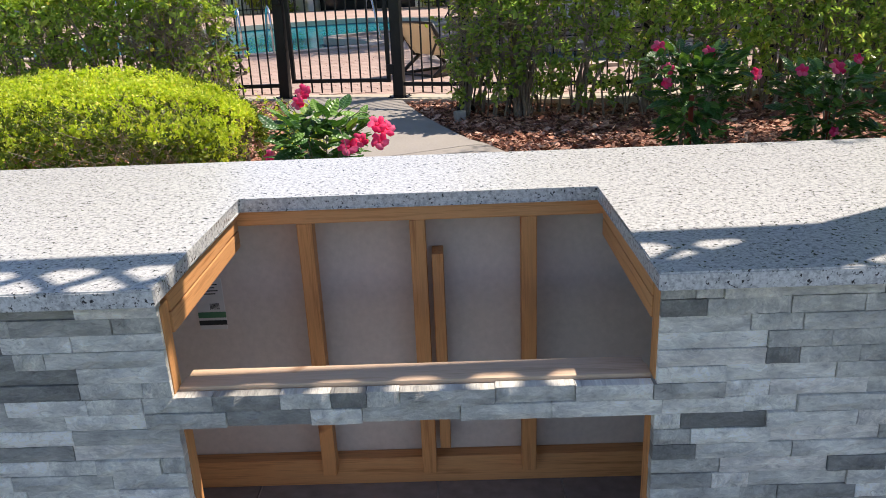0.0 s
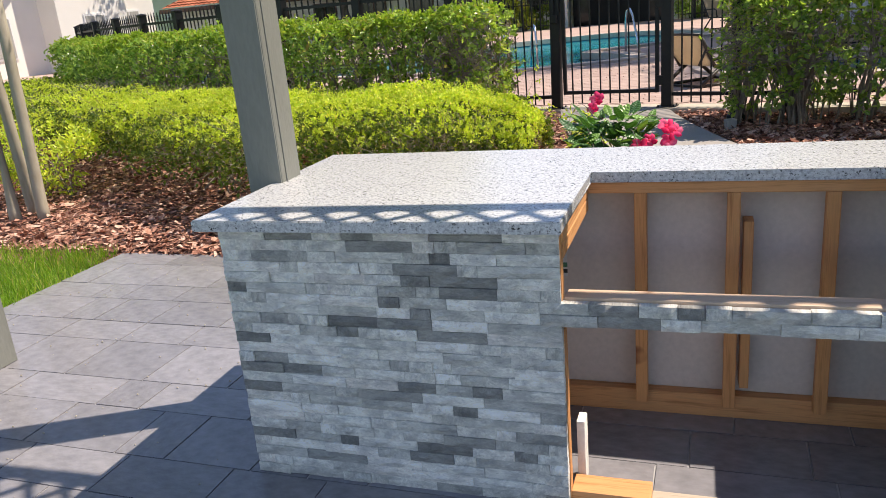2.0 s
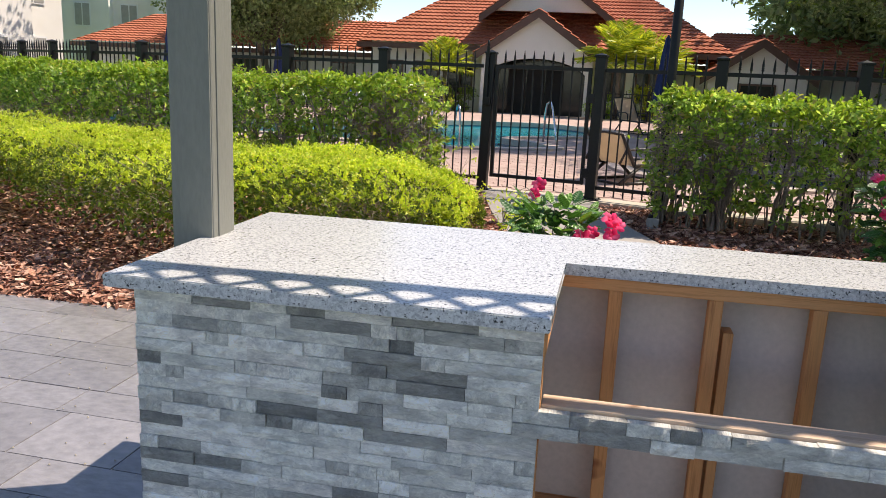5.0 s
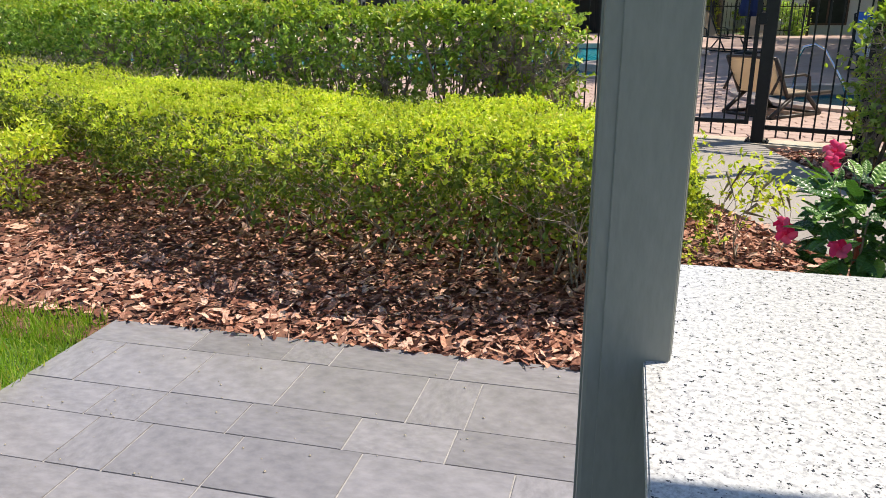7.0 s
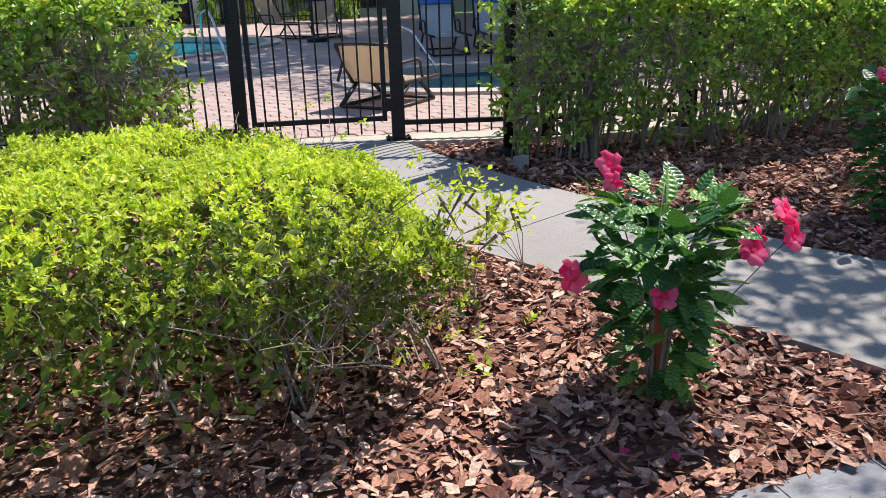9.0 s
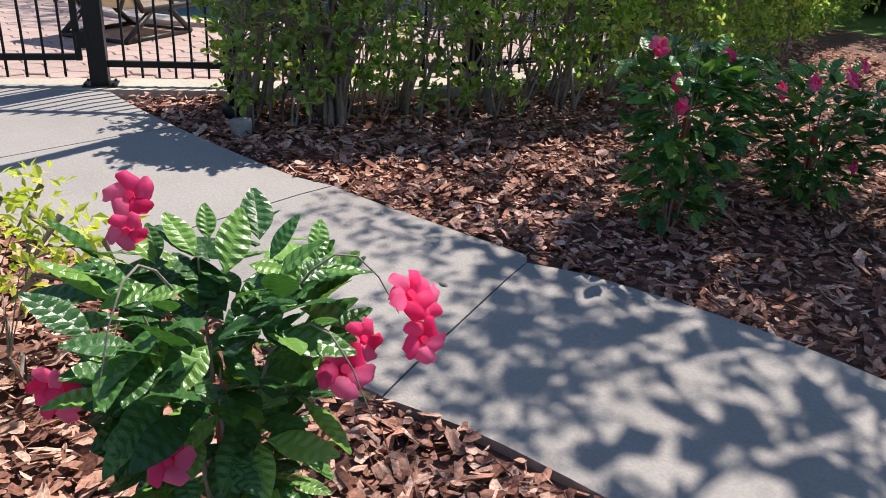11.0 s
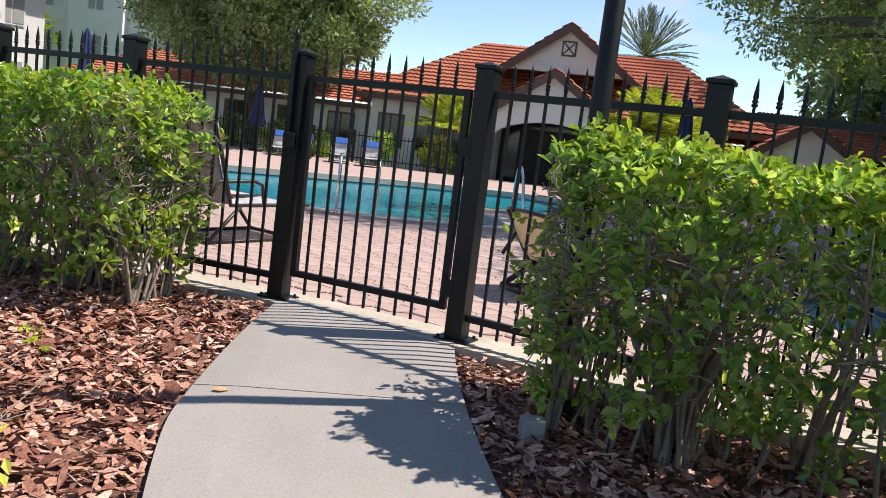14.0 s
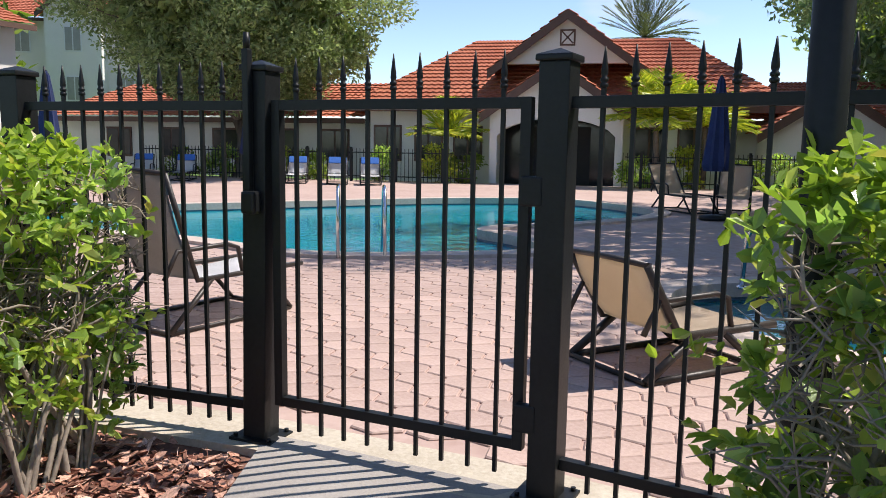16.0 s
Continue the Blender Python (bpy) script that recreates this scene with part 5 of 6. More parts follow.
def gable(parent, xc, y, zb, half, rise, over=0.35, depth=3.0, vent=False, roofs=True):
    bm = bmesh.new()
    vs = [(xc - half, y, zb), (xc + half, y, zb), (xc, y, zb + rise)]
    a = [bm.verts.new(v) for v in vs]
    b = [bm.verts.new((v[0], v[1] + 0.25, v[2])) for v in vs]
    bm.faces.new(a)
    bm.faces.new(b[::-1])
    for i in range(3):
        bm.faces.new((a[i], a[(i + 1) % 3], b[(i + 1) % 3], b[i]))
    part("gable_wall", bm, M["stucco"], parent)
    k = rise / half
    for s in (-1, 1):
        e = (xc + s * (half + over), y - 0.35, zb - k * over + 0.12)
        r = (xc, y - 0.35, zb + rise + 0.12)
        tile_roof("gable_roof", parent, (r[0], r[1] + depth, r[2]), r, e, (e[0], e[1] + depth, e[2]))
        bm = bmesh.new()
        q = [bm.verts.new(v) for v in (r, e, (e[0], e[1], e[2] - 0.3), (r[0], r[1], r[2] - 0.34))]
        q2 = [bm.verts.new((v.co.x, v.co.y + 0.08, v.co.z)) for v in q]
        bm.faces.new(q)
        bm.faces.new(q2[::-1])
        for i in range(4):
            bm.faces.new((q[i], q[(i + 1) % 4], q2[(i + 1) % 4], q2[i]))
        part("barge_board", bm, M["trim"], parent)
    if vent:
        v0 = part("gable_vent", boxed(xc - 0.27, xc + 0.27, y - 0.04, y + 0.02, zb + rise * 0.36, zb + rise * 0.36 + 0.56), M["trim"], parent)
        part("vent_panel", boxed(xc - 0.21, xc + 0.21, y - 0.05, y - 0.03, zb + rise * 0.36 + 0.06, zb + rise * 0.36 + 0.5), M["stucco"], v0)
        for s in (-1, 1):
            part("vent_bar", boxed(-0.29, 0.29, -0.07, -0.05, -0.025, 0.025, m=pose(xc, y, zb + rise * 0.36 + 0.28, 0, s * 46, 0)), M["trim"], v0)


def window(parent, x, y, z, w, h, frame_m="trim", glass="glassdark"):
    wi = part("window", boxed(x - w / 2, x + w / 2, y - 0.05, y + 0.02, z, z + h), M[frame_m], parent)
    n = 2
    for i in range(n):
        part("pane", boxed(x - w / 2 + 0.07 + i * (w - 0.07) / n, x - w / 2 + (i + 1) * (w - 0.07) / n, y - 0.07, y - 0.05, z + 0.08, z + h - 0.08), M[glass], wi)


def build_club():
    Y = 33.5
    part("wall", boxed(-9.6, 3.5, Y, Y + 9, 0, 3.0), M["stucco"], club)
    part("wing_wall", boxed(-24, -9.6, Y + 1.0, Y + 8, 0, 2.35), M["stucco"], club)
    part("wing_wall", boxed(3.5, 14, Y + 1.0, Y + 8, 0, 2.4), M["stucco"], club)
    # main hipped roof
    e, zr = 2.8, 5.75
    x0, x1, y0, y1 = -10.1, 5.6, Y - 0.7, Y + 9.7
    tile_roof("main_roof", club, (x0 + 4.0, y0 + 5.2, zr), (x1 - 3.6, y0 + 5.2, zr), (x1, y0, e), (x0, y0, e))
    tile_roof("main_roof", club, (x0 + 4.0, y0 + 5.2, zr), (x0 + 4.0, y0 + 5.2, zr), (x0, y0, e), (x0, y1, e))
    tile_roof("main_roof", club, (x1 - 3.6, y0 + 5.2, zr), (x1 - 3.6, y0 + 5.2, zr), (x1, y1, e), (x1, y0, e))
    part("fascia", boxed(x0, x1, y0 - 0.04, y0 + 0.04, e - 0.22, e), M["trim"], club)
    # low wings
    for a, b in ((-24.5, -9.7), (3.6, 14.5)):
        tile_roof("wing_roof", club, (a + 2, Y + 4.5, 4.0), (b - (0 if b < 0 else 3), Y + 4.5, 4.0), (b, Y + 0.2, 2.35), (a, Y + 0.2, 2.35))
        part("fascia", boxed(a, b, Y + 0.16, Y + 0.24, 2.15, 2.35), M["trim"], club)
    # gables
    gable(club, -2.05, Y - 0.2, 4.3, 2.3, 1.7, 0.5, 4, vent=True)
    gable(club, -2.23, Y - 2.0, 2.55, 2.2, 1.55, 0.35, 3.2)
    # entrance porch with its arch
    por = part("porch_wall", boxed(-4.45, -4.2, Y - 2.0, Y, 0, 2.55), M["stucco"], club)
    part("porch_wall", boxed(-0.25, 0.0, Y - 2.0, Y, 0, 2.55), M["stucco"], club)
    bm = bmesh.new()
    n = 16
    cols = []
    for i in range(n + 1):
        xa, za = -4.2 + 3.95 * i / n, 1.72 + 0.6 * math.sin(math.pi * i / n) ** 0.6
        cols.append([bm.verts.new(v) for v in ((xa, Y - 2.0, za), (xa, Y - 2.0, 2.55), (xa, Y - 1.6, 2.55), (xa, Y - 1.6, za))])
    for a, b in zip(cols, cols[1:]):
        for k in range(4):
            bm.faces.new((a[k], b[k], b[(k + 1) % 4], a[(k + 1) % 4]))
    part("porch_arch", bm, M["stucco"], club)
    part("porch_back", boxed(-4.2, -0.25, Y - 0.1, Y - 0.04, 0, 2.5), M["glassdark"], club)
    for x in (-3.1, -2.3, -1.5):
        part("door_leaf", boxed(x - 0.38, x + 0.38, Y - 0.16, Y - 0.1, 0.02, 2.1), M["dark"], club)
    for x in (-8.7, -7.1, -5.6, 0.9, 2.4):
        window(club, x, Y, 0.75, 1.1, 1.35)
    for x in (-21, -18.5, -16, -13.5, -11.2):
        window(club, x, Y + 1.0, 0.7, 1.2, 1.25)
    # cottage gable at the far end
    gable(club, 6.5, Y - 1.2, 2.0, 1.9, 1.3, 0.35, 4)
    part("end_wall", boxed(4.6, 8.4, Y - 1.2, Y + 1, 0, 2.0), M["stucco"], club)
    window(club, 6.5, Y - 1.2, 0.4, 1.4, 1.3)


build_club()


def apartments(name, at, rz, w, storeys, label):
    ob = thing(name, at, rz, label, "house")
    H = storeys * 2.9
    part("wall", boxed(0, w, 0, 9, 0, H), M["stucco"], ob)
    for k in range(int(w / 6)):
        x = 3 + 6 * k
        part("bay_wall", boxed(x - 1.6, x + 1.6, -1.2, 0, 0, H + 0.4), M["stucco"], ob)
        gable(ob, x, -1.2, H + 0.4, 1.6, 1.5, 0.4, 3.5)
        for s in range(storeys):
            window(ob, x, -1.2, s * 2.9 + 0.9, 1.0, 1.5, "white", "flag")
            window(ob, x + 2.6, 0, s * 2.9 + 0.9, 1.1, 1.6, "white", "flag")
    tile_roof("roof", ob, (0.5, 4.5, H + 2.2), (w - 0.5, 4.5, H + 2.2), (w + 0.5, -0.6, H), (-0.5, -0.6, H))
    part("fascia", boxed(-0.5, w + 0.5, -0.64, -0.56, H - 0.2, H), M["trim"], ob)
    return ob


apartments("apartment_building", (-26.3, 18.5, 0), 75, 13, 2, "two-storey white apartment house with red tile roof")
apartments("apartment_building", (-41, 44, 0), 20, 18, 3, "white apartment house beyond the oak")

# ---- trees ----
def tree(name, at, h, crown, trunk_r, n, leaf, mat, label, base=0.35, bark="bark", stems=1, seed=1, lean=0.0, clumps=26, flat=0.75, puff=(0.26, 0.46)):
    """Tapered trunk with limbs that fork to leaf clumps of uneven outline."""
    r = random.Random(seed)
    g = np.random.default_rng(seed)
    ob = thing(name, at, 0, label, "shrub" if name == "shrub" else "tree")
    ends = []
    limbs = bmesh.new()
    cz = h * (base + (1 - base) * 0.5)
    ry = h * (1 - base) * 0.5
    for k in range(clumps):
        a = r.uniform(0, 6.283)
        u = r.uniform(-1, 1)
        q = math.sqrt(max(1 - u * u, 0)) * r.uniform(0.45, 0.95)
        ends.append(Vector((crown * q * math.cos(a), crown * q * math.sin(a), cz + ry * u * 0.85)))
    for s in range(stems):
        a = 6.283 * s / stems + r.uniform(-0.3, 0.3)
        b = Vector((0.0, 0, -0.05)) if stems == 1 else Vector((0.14 * math.cos(a), 0.14 * math.sin(a), -0.05))
        fork = b + Vector((math.cos(a) * lean * h * base, math.sin(a) * lean * h * base, h * base * 0.95))
        mid = b.lerp(fork, 0.5) + Vector((r.uniform(-0.05, 0.05) * h * 0.3, r.uniform(-0.05, 0.05) * h * 0.3, 0))
        part("trunk", tube(bmesh.new(), [b, b + Vector((0, 0, 0.15)), mid, fork], [trunk_r * 1.25, trunk_r, trunk_r * 0.85, trunk_r * 0.7], 10), M[bark], ob)
        for e in ends[s::stems]:
            m1 = fork.lerp(e, 0.45) + Vector((r.uniform(-0.2, 0.2), r.uniform(-0.2, 0.2), 0)) * min(1, crown / 2) + Vector((0, 0, 0.12 * h * (1 - base)))
            tube(limbs, [fork, m1, e], [trunk_r * 0.42, trunk_r * 0.22, 0.01], 6, False)
    tagged(part("limbwork", limbs, M[bark], ob), kind="stuff")
    sets = []
    for e in ends:
        m_ = n // clumps
        rad = crown * r.uniform(*puff)
        d = unit(g.normal(size=(m_, 3)))
        q = rad * g.random(m_)[:, None] ** 0.36
        P = np.array(e) + d * q * np.array([1, 1, flat])
        sets.append(leaf_arrays(P, d * 0.6 + g.normal(0, 0.6, (m_, 3)) + np.array([0, 0, 0.15]), leaf * g.uniform(0.6, 1.3, m_), leaf * 0.5 * g.uniform(0.7, 1.2, m_)))
    k = n // 14
    d = unit(g.normal(size=(k, 3)))
    P = np.array([0, 0, cz]) + d * g.random((k, 1)) ** 0.5 * np.array([crown * 0.72, crown * 0.72, ry * 0.72])
    if crown > 2.4:
        sets.append(leaf_arrays(P, g.normal(size=(k, 3)), leaf * 2.6, leaf * 1.8, level=0.0))
    V, F = joined(*sets)
    arrays("crown", V, F, M[mat], ob)
    return ob


tree("oak_tree", (-13.8, 31.4, 0.1), 11.8, 5.9, 0.3, 135000, 0.195, "oak", "broad grey-green live oak by the pool", 0.2, seed=4, clumps=210, puff=(0.13, 0.25))
tree("shade_tree", (12.3, 27.0, 0), 11.5, 5.5, 0.4, 36000, 0.23, "tree", "tall leafy shade tree beyond the fence", 0.07, seed=11, clumps=40)
tree("oak_tree", (7.6, 19.0, 0.1), 11.5, 7.9, 0.42, 92000, 0.13, "oak", "spreading oak shading the pool deck", 0.23, seed=21, clumps=210, puff=(0.07, 0.15))
tree("shade_tree", (18, 30.0, 0), 13, 6.5, 0.4, 20000, 0.4, "tree", "large green tree past the lawn", 0.06, seed=31, clumps=36)
tree("shade_tree", (13.5, 40.0, 0), 14, 7, 0.4, 19000, 0.48, "oak", "large dark tree behind the clubhouse", 0.12, seed=35, clumps=34)
tree("shade_tree", (14.0, 17.0, 0), 9, 4.0, 0.22, 20000, 0.26, "tree", "bright green tree beside the lawn", 0.12, seed=36, clumps=30)
tree("crape_myrtle", (4.5, 5.05, 0.05), 5.3, 2.8, 0.036, 14500, 0.08, "tree", "multi-stemmed crape myrtle with smooth pale trunks", 0.42, "palebark", 7, 51, 0.09, 58, puff=(0.1, 0.22))
tree("crape_myrtle", (-5.42, 4.45, 0.02), 4.6, 1.3, 0.05, 4500, 0.075, "tree", "slim crape myrtle with pale trunks", 0.62, "palebark", 3, 53, 0.04, 20)
tree("shrub", (-5.7, 5.1, 0.05), 0.75, 0.5, 0.012, 2600, 0.05, "lime", "small yellow-green shrub with copper tips in mulch", 0.12, "twig", 3, 57, 0.5, 18)


for i, (tx, ty) in enumerate(((26, 38), (33, 30), (30, 20), (24, 12), (40, 45), (-32, 34), (-38, 22), (-30, 8), (22, 4))):
    tree("shade_tree", (tx, ty, -0.2), 11 + i % 3, 6.5, 0.4, 8500, 0.58, "tree" if i % 2 else "oak", "large leafy tree in the distance", 0.1, seed=70 + i, clumps=28)


def palm(name, at, h, n, L, mat, label, seed, trunk_r=0.12, spiky=False):
    r = random.Random(seed)
    ob = thing(name, at, 0, label, "palm")
    part("trunk", tube(bmesh.new(), [(0, 0, -0.05), (0.03, 0, h * 0.5), (0, 0, h)], [trunk_r * 1.2, trunk_r, trunk_r * 0.9], 10), M["bark"], ob)
    sets = []
    g = np.random.default_rng(seed)
    for k in range(n):
        a, up = r.uniform(0, 6.283), r.uniform(-0.15, 1.5) if spiky else r.uniform(0.1, 1.45)
        pts = []
        for s in np.linspace(0, 1, 22):
            rad = L * s * math.cos(up) * (1 - 0.12 * s)
            pts.append((rad * math.cos(a), rad * math.sin(a), h + L * s * math.sin(up) - L * (0.14 if spiky else 0.24) * s * s))
        pts = np.array(pts)
        d = unit(np.gradient(pts, axis=0))
        side = unit(np.cross(d, np.array([[0, 0, 1.0]])))
        for sg in (-1, 1):
            D = side * sg + d * (2.4 if spiky else 0.9) + np.array([0, 0, 0.2 if spiky else -0.25]) + g.normal(0, 0.12, d.shape)
            sets.append(leaf_arrays(pts, D, L * (0.2 if spiky else 0.34) * np.sin(np.linspace(0.25, 2.9, 22)) + 0.05, (0.012 if spiky else 0.035) * L, 0.1))
        sets.append(leaf_arrays(pts[:-1], pts[1:] - pts[:-1] + 1e-6, np.linalg.norm(pts[1:] - pts[:-1], axis=1) * 1.3, 0.02 * L))
    V, F = joined(*sets)
    arrays("fronds", V, F, M[mat], ob)
    return ob


palm("areca_palm", (-5.9, 31.2, 0.1), 1.7, 26, 1.7, "palm", "yellow-green palm by the clubhouse wall", 5, 0.1)
palm("areca_palm", (1.0, 30.6, 0.1), 2.3, 34, 2.0, "palm", "feathery palm beside the entrance", 6, 0.1)
palm("areca_palm", (2.5, 31.0, 0.1), 2.1, 30, 1.8, "palm", "feathery palm beside the clubhouse", 7, 0.1)
palm("date_palm", (0.8, 46.0, 0), 7.0, 60, 3.0, "palmgrey", "tall date palm behind the clubhouse roof", 8, 0.3, True)


def umbrella(at, label):
    ob = thing("patio_umbrella", at, 0, label, "umbrella")
    part("pole", tube(bmesh.new(), [(0, 0, 0.0), (0, 0, 2.5)], 0.022, 8), M["iron"], ob)
    part("base", tube(bmesh.new(), [(0, 0, 0.0), (0, 0, 0.06), (0, 0, 0.1)], [0.25, 0.25, 0.05], 16), M["iron"], ob)
    bm = bmesh.new()
    n = 16
    rings = []
    for z, rad in ((0.85, 0.17), (0.95, 0.2), (1.4, 0.15), (2.0, 0.1), (2.4, 0.05), (2.5, 0.01)):
        rings.append([bm.verts.new((rad * (1 + 0.3 * (k % 2)) * math.cos(2 * math.pi * k / n), rad * (1 + 0.3 * (k % 2)) * math.sin(2 * math.pi * k / n), z)) for k in range(n)])
    for a, b in zip(rings, rings[1:]):
        for k in range(n):
            bm.faces.new((a[k], a[(k + 1) % n], b[(k + 1) % n], b[k]))
    part("canopy", bm, M["navy"], ob)
    return ob


umbrella((-12.0, 28.6, DECK), "closed navy patio umbrella beyond the pool")
umbrella((1.6, 19.5, DECK), "closed navy patio umbrella on the deck")
umbrella((-10.5, 17.8, DECK), "closed navy patio umbrella near the apartments")

# ---- stamped patio pieces ----
def patio_pieces():
    unit_ = bpy.data.meshes.new("paver")
    bm = boxed(0, 1, 0, 1, -0.03, 0.0)
    bm.to_mesh(unit_)
    bm.free()
    unit_.materials.append(M["stamped"])
    rnd = random.Random(12)
    y = 2.17
    row = 0
    while y > -2.2:
        hgt = (0.22, 0.36, 0.22, 0.30)[row % 4]
        x = -3.98
        while x < 4.58:
            w = min(rnd.choice((0.22, 0.36, 0.44, 0.52)), 4.6 - x)
            ob = new("paver", unit_)
            ob.parent = patio
            ob.matrix_basis = Matrix.Translation((x + 0.0035, y - hgt + 0.0025, rnd.uniform(-0.001, 0.001))) @ Matrix.Diagonal((w - 0.007, hgt - 0.005, 1, 1))
            x += w
        y -= hgt
        row += 1
    bm = bmesh.new()
    part("far_paving", boxed(-3.98, 4.6, -7, y, -0.03, -0.001), M["stamped"], patio)


patio_pieces()


# ---- hexagonal deck pavers near the gate ----
def deck_pavers():
    r = 0.115
    me = bpy.data.meshes.new("deck_paver")
    bm = bmesh.new()
    hexa = [(r * 0.955 * math.cos(math.pi / 3 * k + math.pi / 6) * (1.25 if k in (0, 5, 2, 3) else 1), r * 0.955 * math.sin(math.pi / 3 * k + math.pi / 6)) for k in range(6)]
    prism(bm, hexa, -0.02, 0.0)
    bmesh.ops.bevel(bm, geom=[e for e in bm.edges if e.verts[0].co.z > -0.001 and e.verts[1].co.z > -0.001], offset=0.006, segments=1, affect="EDGES")
    bm.to_mesh(me)
    bm.free()
    me.materials.append(M["deck"])
    base_v = np.array([v.co[:] for v in me.vertices])
    base_f = [list(p.vertices) for p in me.polygons]
    dx, dy = r * 1.732 * 1.25, r * 1.5
    spots = []
    for j in range(70):
        for i in range(-40, 26):
            x, y = (i + 0.5 * (j % 2)) * dx, 7.7 + j * dy
            fy = np.interp(x, [p[0] for p in FENCE], [p[1] for p in FENCE])
            if y > fy + 0.3 and -7 < x < 4.6 and y < 13.4:
                spots.append((x, y))
    S = np.array(spots)
    bad = np.zeros(len(S), bool)
    for loop in (POOL, SPA):
        c = np.array(loop)
        bad |= in_poly(loop, S[:, 0], S[:, 1])
        d = np.min(np.hypot(S[:, None, 0] - c[None, :, 0], S[:, None, 1] - c[None, :, 1]), axis=1)
        bad |= d < 0.42
    S = S[~bad]
    order = np.argsort((S[:, 0] + 0.6) ** 2 + (S[:, 1] - 8.6) ** 2)
    S = S[order]
    rnd = random.Random(3)
    for x, y in S[:300]:
        ob = new("deck_paver", me)
        ob.parent = deck
        ob.location = (x, y, DECK + rnd.uniform(-0.001, 0.002))
    V, F = [], []
    for x, y in S[300:]:
        k = len(V) * len(base_v)
        V.append(base_v + np.array([x, y, DECK + rnd.uniform(-0.001, 0.002)]))
        F += [[q + k for q in f] for f in base_f]
    rest = arrays("deck_pavers_rest", np.concatenate(V), F, M["deck"], deck)
    rest["kind"] = "stuff"


deck_pavers()


tree("shrub", (-0.8, 4.95, gz(0, 4.95)), 0.55, 0.26, 0.006, 300, 0.045, "lime", "spindly young dewdrop shoot by the path edge", 0.35, "twig", 3, 91, 0.35, 14)
for i, (tx, ty, th, tc, tm) in enumerate(((7.2, 10.8, 4.2, 1.8, "tree"), (9.6, 10.5, 4.6, 2.0, "oak"), (11.5, 8.5, 4.4, 2.0, "tree"), (12.5, 12.5, 5.2, 2.3, "tree"), (9.0, 14.5, 4.2, 2.0, "oak"), (14.5, 6.0, 4.6, 2.2, "tree"), (17.0, 10.0, 6.5, 3.2, "oak"))):
    tree("ornamental_tree", (tx, ty, -0.05), th, tc, 0.07, 7000, 0.13, tm, "leafy green ornamental tree on the lawn", 0.08, "palebark", 2, 110 + i, 0.2, 22)

# ---- grass blades beside the patio ----
def lawn_blades():
    n = 50000
    X, Y = rng.uniform(-7.5, -3.9, n), rng.uniform(0.8, 3.85, n)
    keep = (X < -3.98 + 0.05 * (Y - 1.3)) & (Y < 3.62 - 0.06 * (X + 4)) & (rng.random(n) < np.exp((X + 4.0) * 0.9))
    X2, Y2 = rng.uniform(4.65, 7.5, n // 4), rng.uniform(0.5, 2.8, n // 4)
    X, Y = np.concatenate([X[keep], X2]), np.concatenate([Y[keep], Y2])
    n = len(X)
    P = np.stack([X, Y, np.full(n, -0.035)], 1)
    V, F = leaf_arrays(P, np.array([0, 0, 1.0]) + rng.normal(0, 0.4, (n, 3)), rng.uniform(0.06, 0.14, n), 0.006, level=0.0)
    return tagged(arrays("grass", V, F, M["grassblade"]), "green lawn grass with straw tips beside the patio", "grass", kind="stuff")


lawn_blades()


# ---- lantern posts and the far pool fence ----
def lantern(at):
    ob = thing("street_lamp", at, 0, "black lantern lamp on a fluted post", "street lamp", "lantern posts")
    part("post", tube(bmesh.new(), [(0, 0, -0.1), (0, 0, 0.3), (0, 0, 0.32), (0, 0, 2.25)], [0.09, 0.09, 0.045, 0.035], 10), M["iron"], ob)
    part("lantern", tube(bmesh.new(), [(0, 0, 2.25), (0, 0, 2.6)], [0.08, 0.13], 6), M["white"], ob)
    part("roof", tube(bmesh.new(), [(0, 0, 2.6), (0, 0, 2.64), (0, 0, 2.82)], [0.17, 0.16, 0.01], 6), M["iron"], ob)
    return ob


lan = lantern((6.66, 18.3, 0))
copy_thing(lan, pose(14.0, 20.0, 0))
far = thing("far_fence", (0, 0, 0), 0, "low black fence before the clubhouse", "fence")
for i in range(15):
    x = -17 + 1.6 * i
    if not -4.6 < x < 0.0:
        part("post", boxed(x - 0.04, x + 0.04, 30.2, 30.28, DECK - 0.05, DECK + 1.15, bevel=0.01), M["iron"], far)
bm = bmesh.new()
for i in range(170):
    x = -17 + 0.132 * i
    if not -4.6 < x < -0.1:
        box(bm, x - 0.009, x + 0.009, 30.23, 30.25, DECK, DECK + 1.1)
tagged(part("picket_run", bm, M["iron"], far), kind="stuff")
for x0, x1 in ((-17, -4.7), (0.1, 5.4)):
    for z in (0.15, 0.95):
        part("rail", boxed(x0, x1, 30.22, 30.26, DECK + z, DECK + z + 0.035), M["iron"], far)
for i, (x, y) in enumerate(((-16, 30.8), (-14, 30.7), (-12.2, 30.8), (-10.6, 30.7), (-8.2, 30.9), (-6.0, 30.8), (-5.2, 31.0), (0.6, 31.0), (2.0, 30.9), (3.6, 30.8), (5.0, 30.6))):
    tree("shrub", (x, y, 0.15), 1.0 + 0.15 * (i % 3), 0.75, 0.02, 1500, 0.12, ("tree", "hedge", "palm")[i % 3], "leafy green shrub at the clubhouse wall", 0.05, "twig", 2, 80 + i, 0.3, 10)


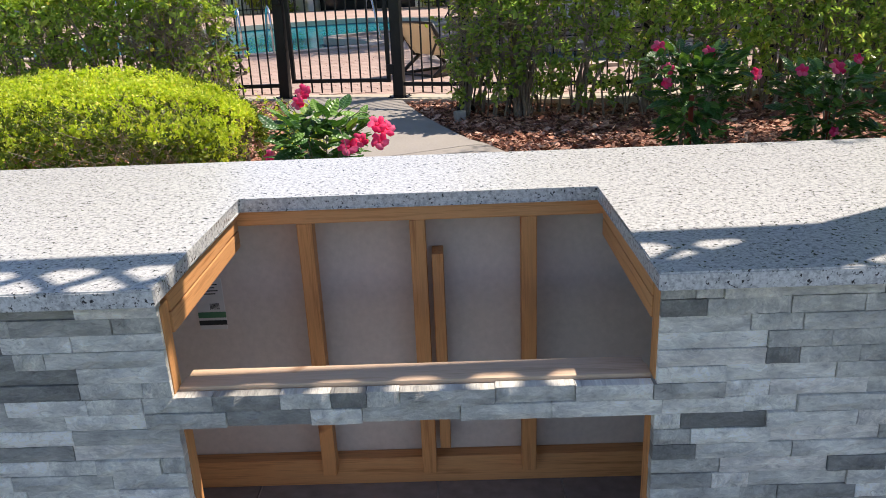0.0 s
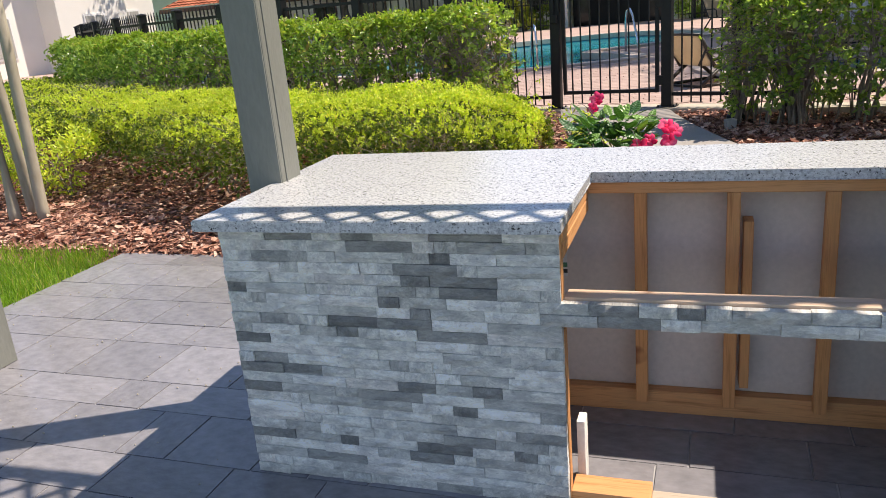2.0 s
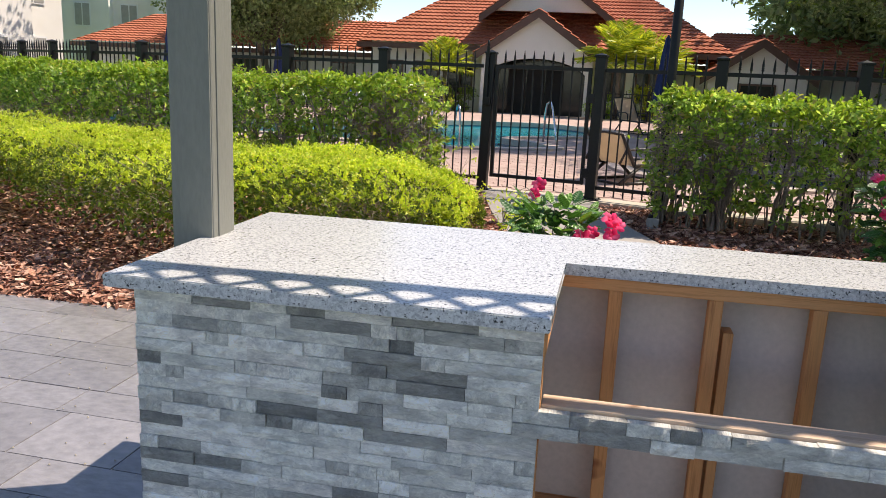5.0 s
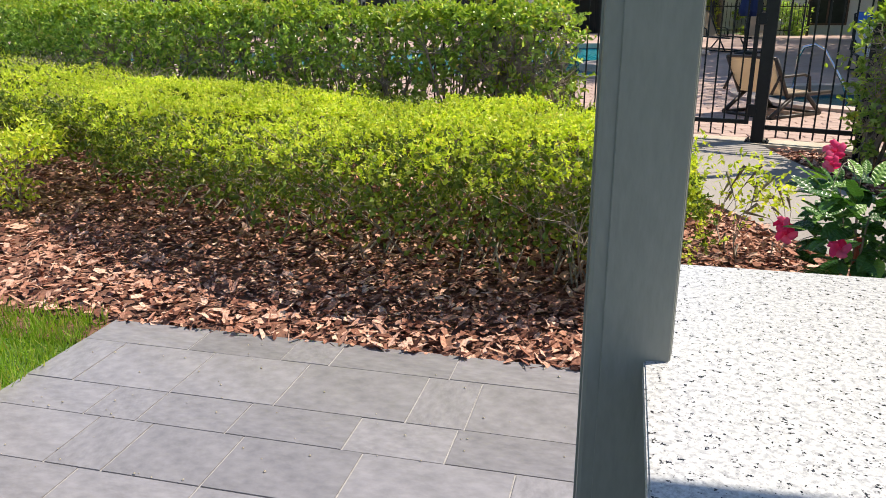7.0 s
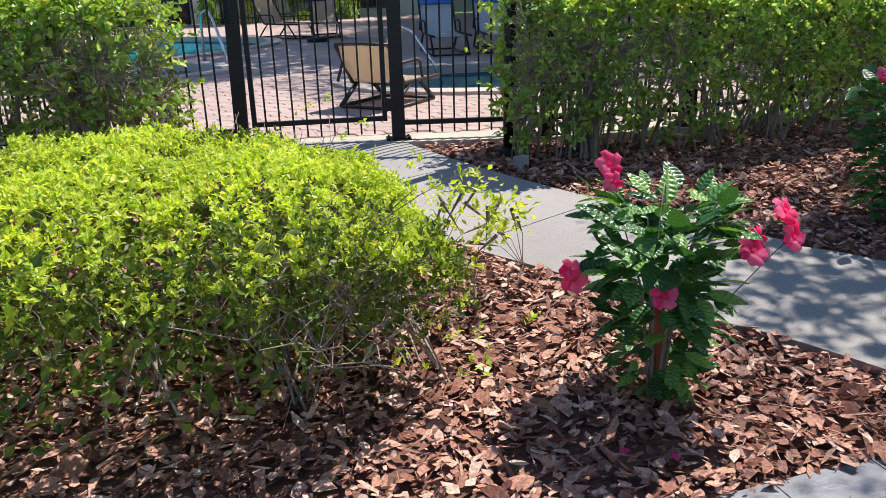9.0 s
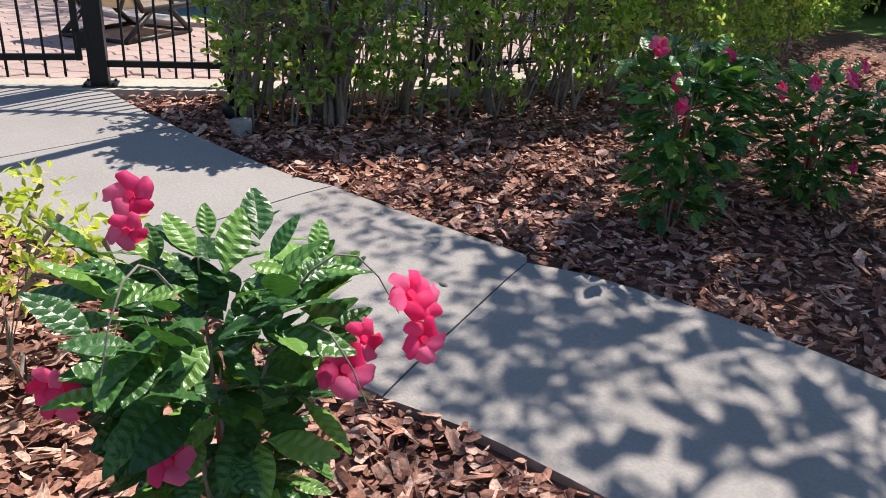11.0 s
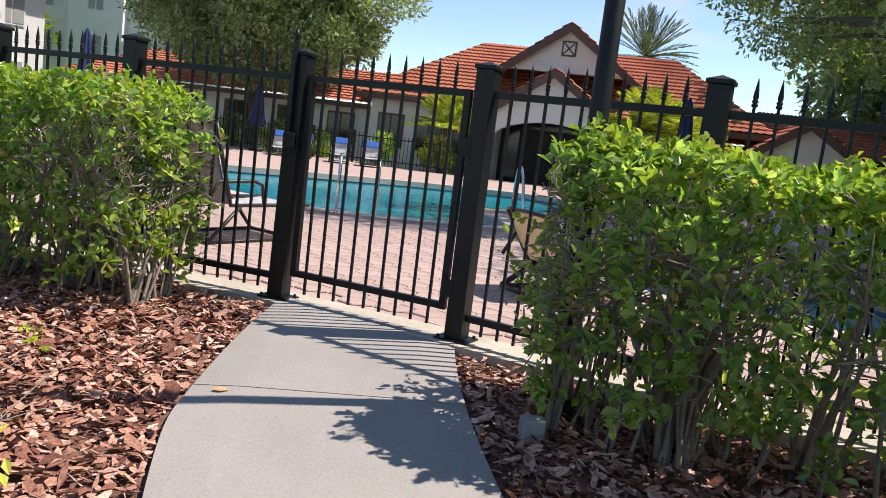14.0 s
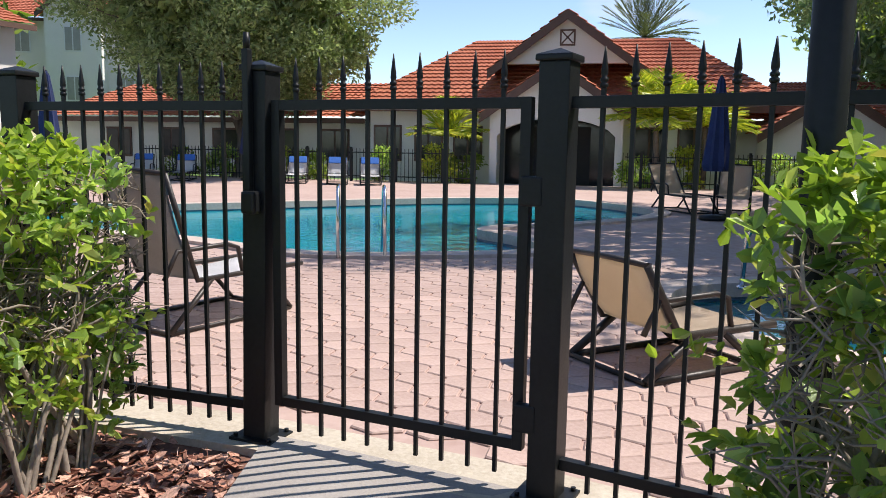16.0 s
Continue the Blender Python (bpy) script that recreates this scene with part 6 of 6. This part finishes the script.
# ---- fallen leaf, petals, plant tag ----
def fallen(name, at, L, mat, label, rz):
    V, F = scatter(BLADE, [Matrix.LocRotScale(at, Euler((0.15, -0.08, rz)), (L, L * 1.1, L * 0.8))])
    return tagged(arrays(name, V, F, mat), label, "leaf")


fallen("fallen_leaf", (-0.99, 6.58, gz(0, 6.6) + 0.02), 0.07, M["drytan"], "curled dry tan leaf lying on the path", 0.5)
fallen("fallen_leaf", (0.52, 4.86, gz(0, 4.86) + 0.018), 0.045, M["bronze"], "small dark dry brown leaf on the path", 1.9)
for i, (x, y) in enumerate(((-0.86, 3.72), (-0.72, 3.62), (1.45, 5.0), (2.25, 4.75))):
    fallen("fallen_petal", (x, y, gz(0, y) + 0.025), 0.045, M["petal"], "fallen pink petal on the bark mulch", 1.1 * i)
tag = thing("plant_tag", (2.93, 4.15, gz(0, 4.15)), 15, "small white plastic plant tag in mulch", "plant tag")
part("tag_card", boxed(-0.025, 0.025, -0.001, 0.001, 0.02, 0.13), M["white"], tag)
part("tag_print", boxed(-0.015, 0.015, -0.002, -0.001, 0.06, 0.09), M["flag"], tag)


def crumbs():
    n = 420
    X, Y = rng.uniform(-3.8, 1.5, n), rng.uniform(0.9, 3.5, n)
    keep = ~((X > -1.6) & (Y < 2.3))
    X, Y = X[keep], Y[keep]
    n = len(X)
    R = rng.uniform(0.002, 0.006, n)
    P = np.stack([X, Y, R * 0.6 + 0.001], 1)
    octa = np.array([[1, 0, 0], [-1, 0, 0], [0, 1, 0], [0, -1, 0], [0, 0, 0.8], [0, 0, -0.6]])
    V = (P[:, None, :] + octa[None] * R[:, None, None]).reshape(-1, 3)
    f = np.array([[0, 2, 4], [2, 1, 4], [1, 3, 4], [3, 0, 4], [2, 0, 5], [1, 2, 5], [3, 1, 5], [0, 3, 5]])
    F = (np.arange(n)[:, None, None] * 6 + f[None]).reshape(-1, 3)
    return tagged(arrays("patio_debris", V, F, M["palebark"]), "small seeds and grit scattered over the patio", "debris", kind="stuff")


crumbs()
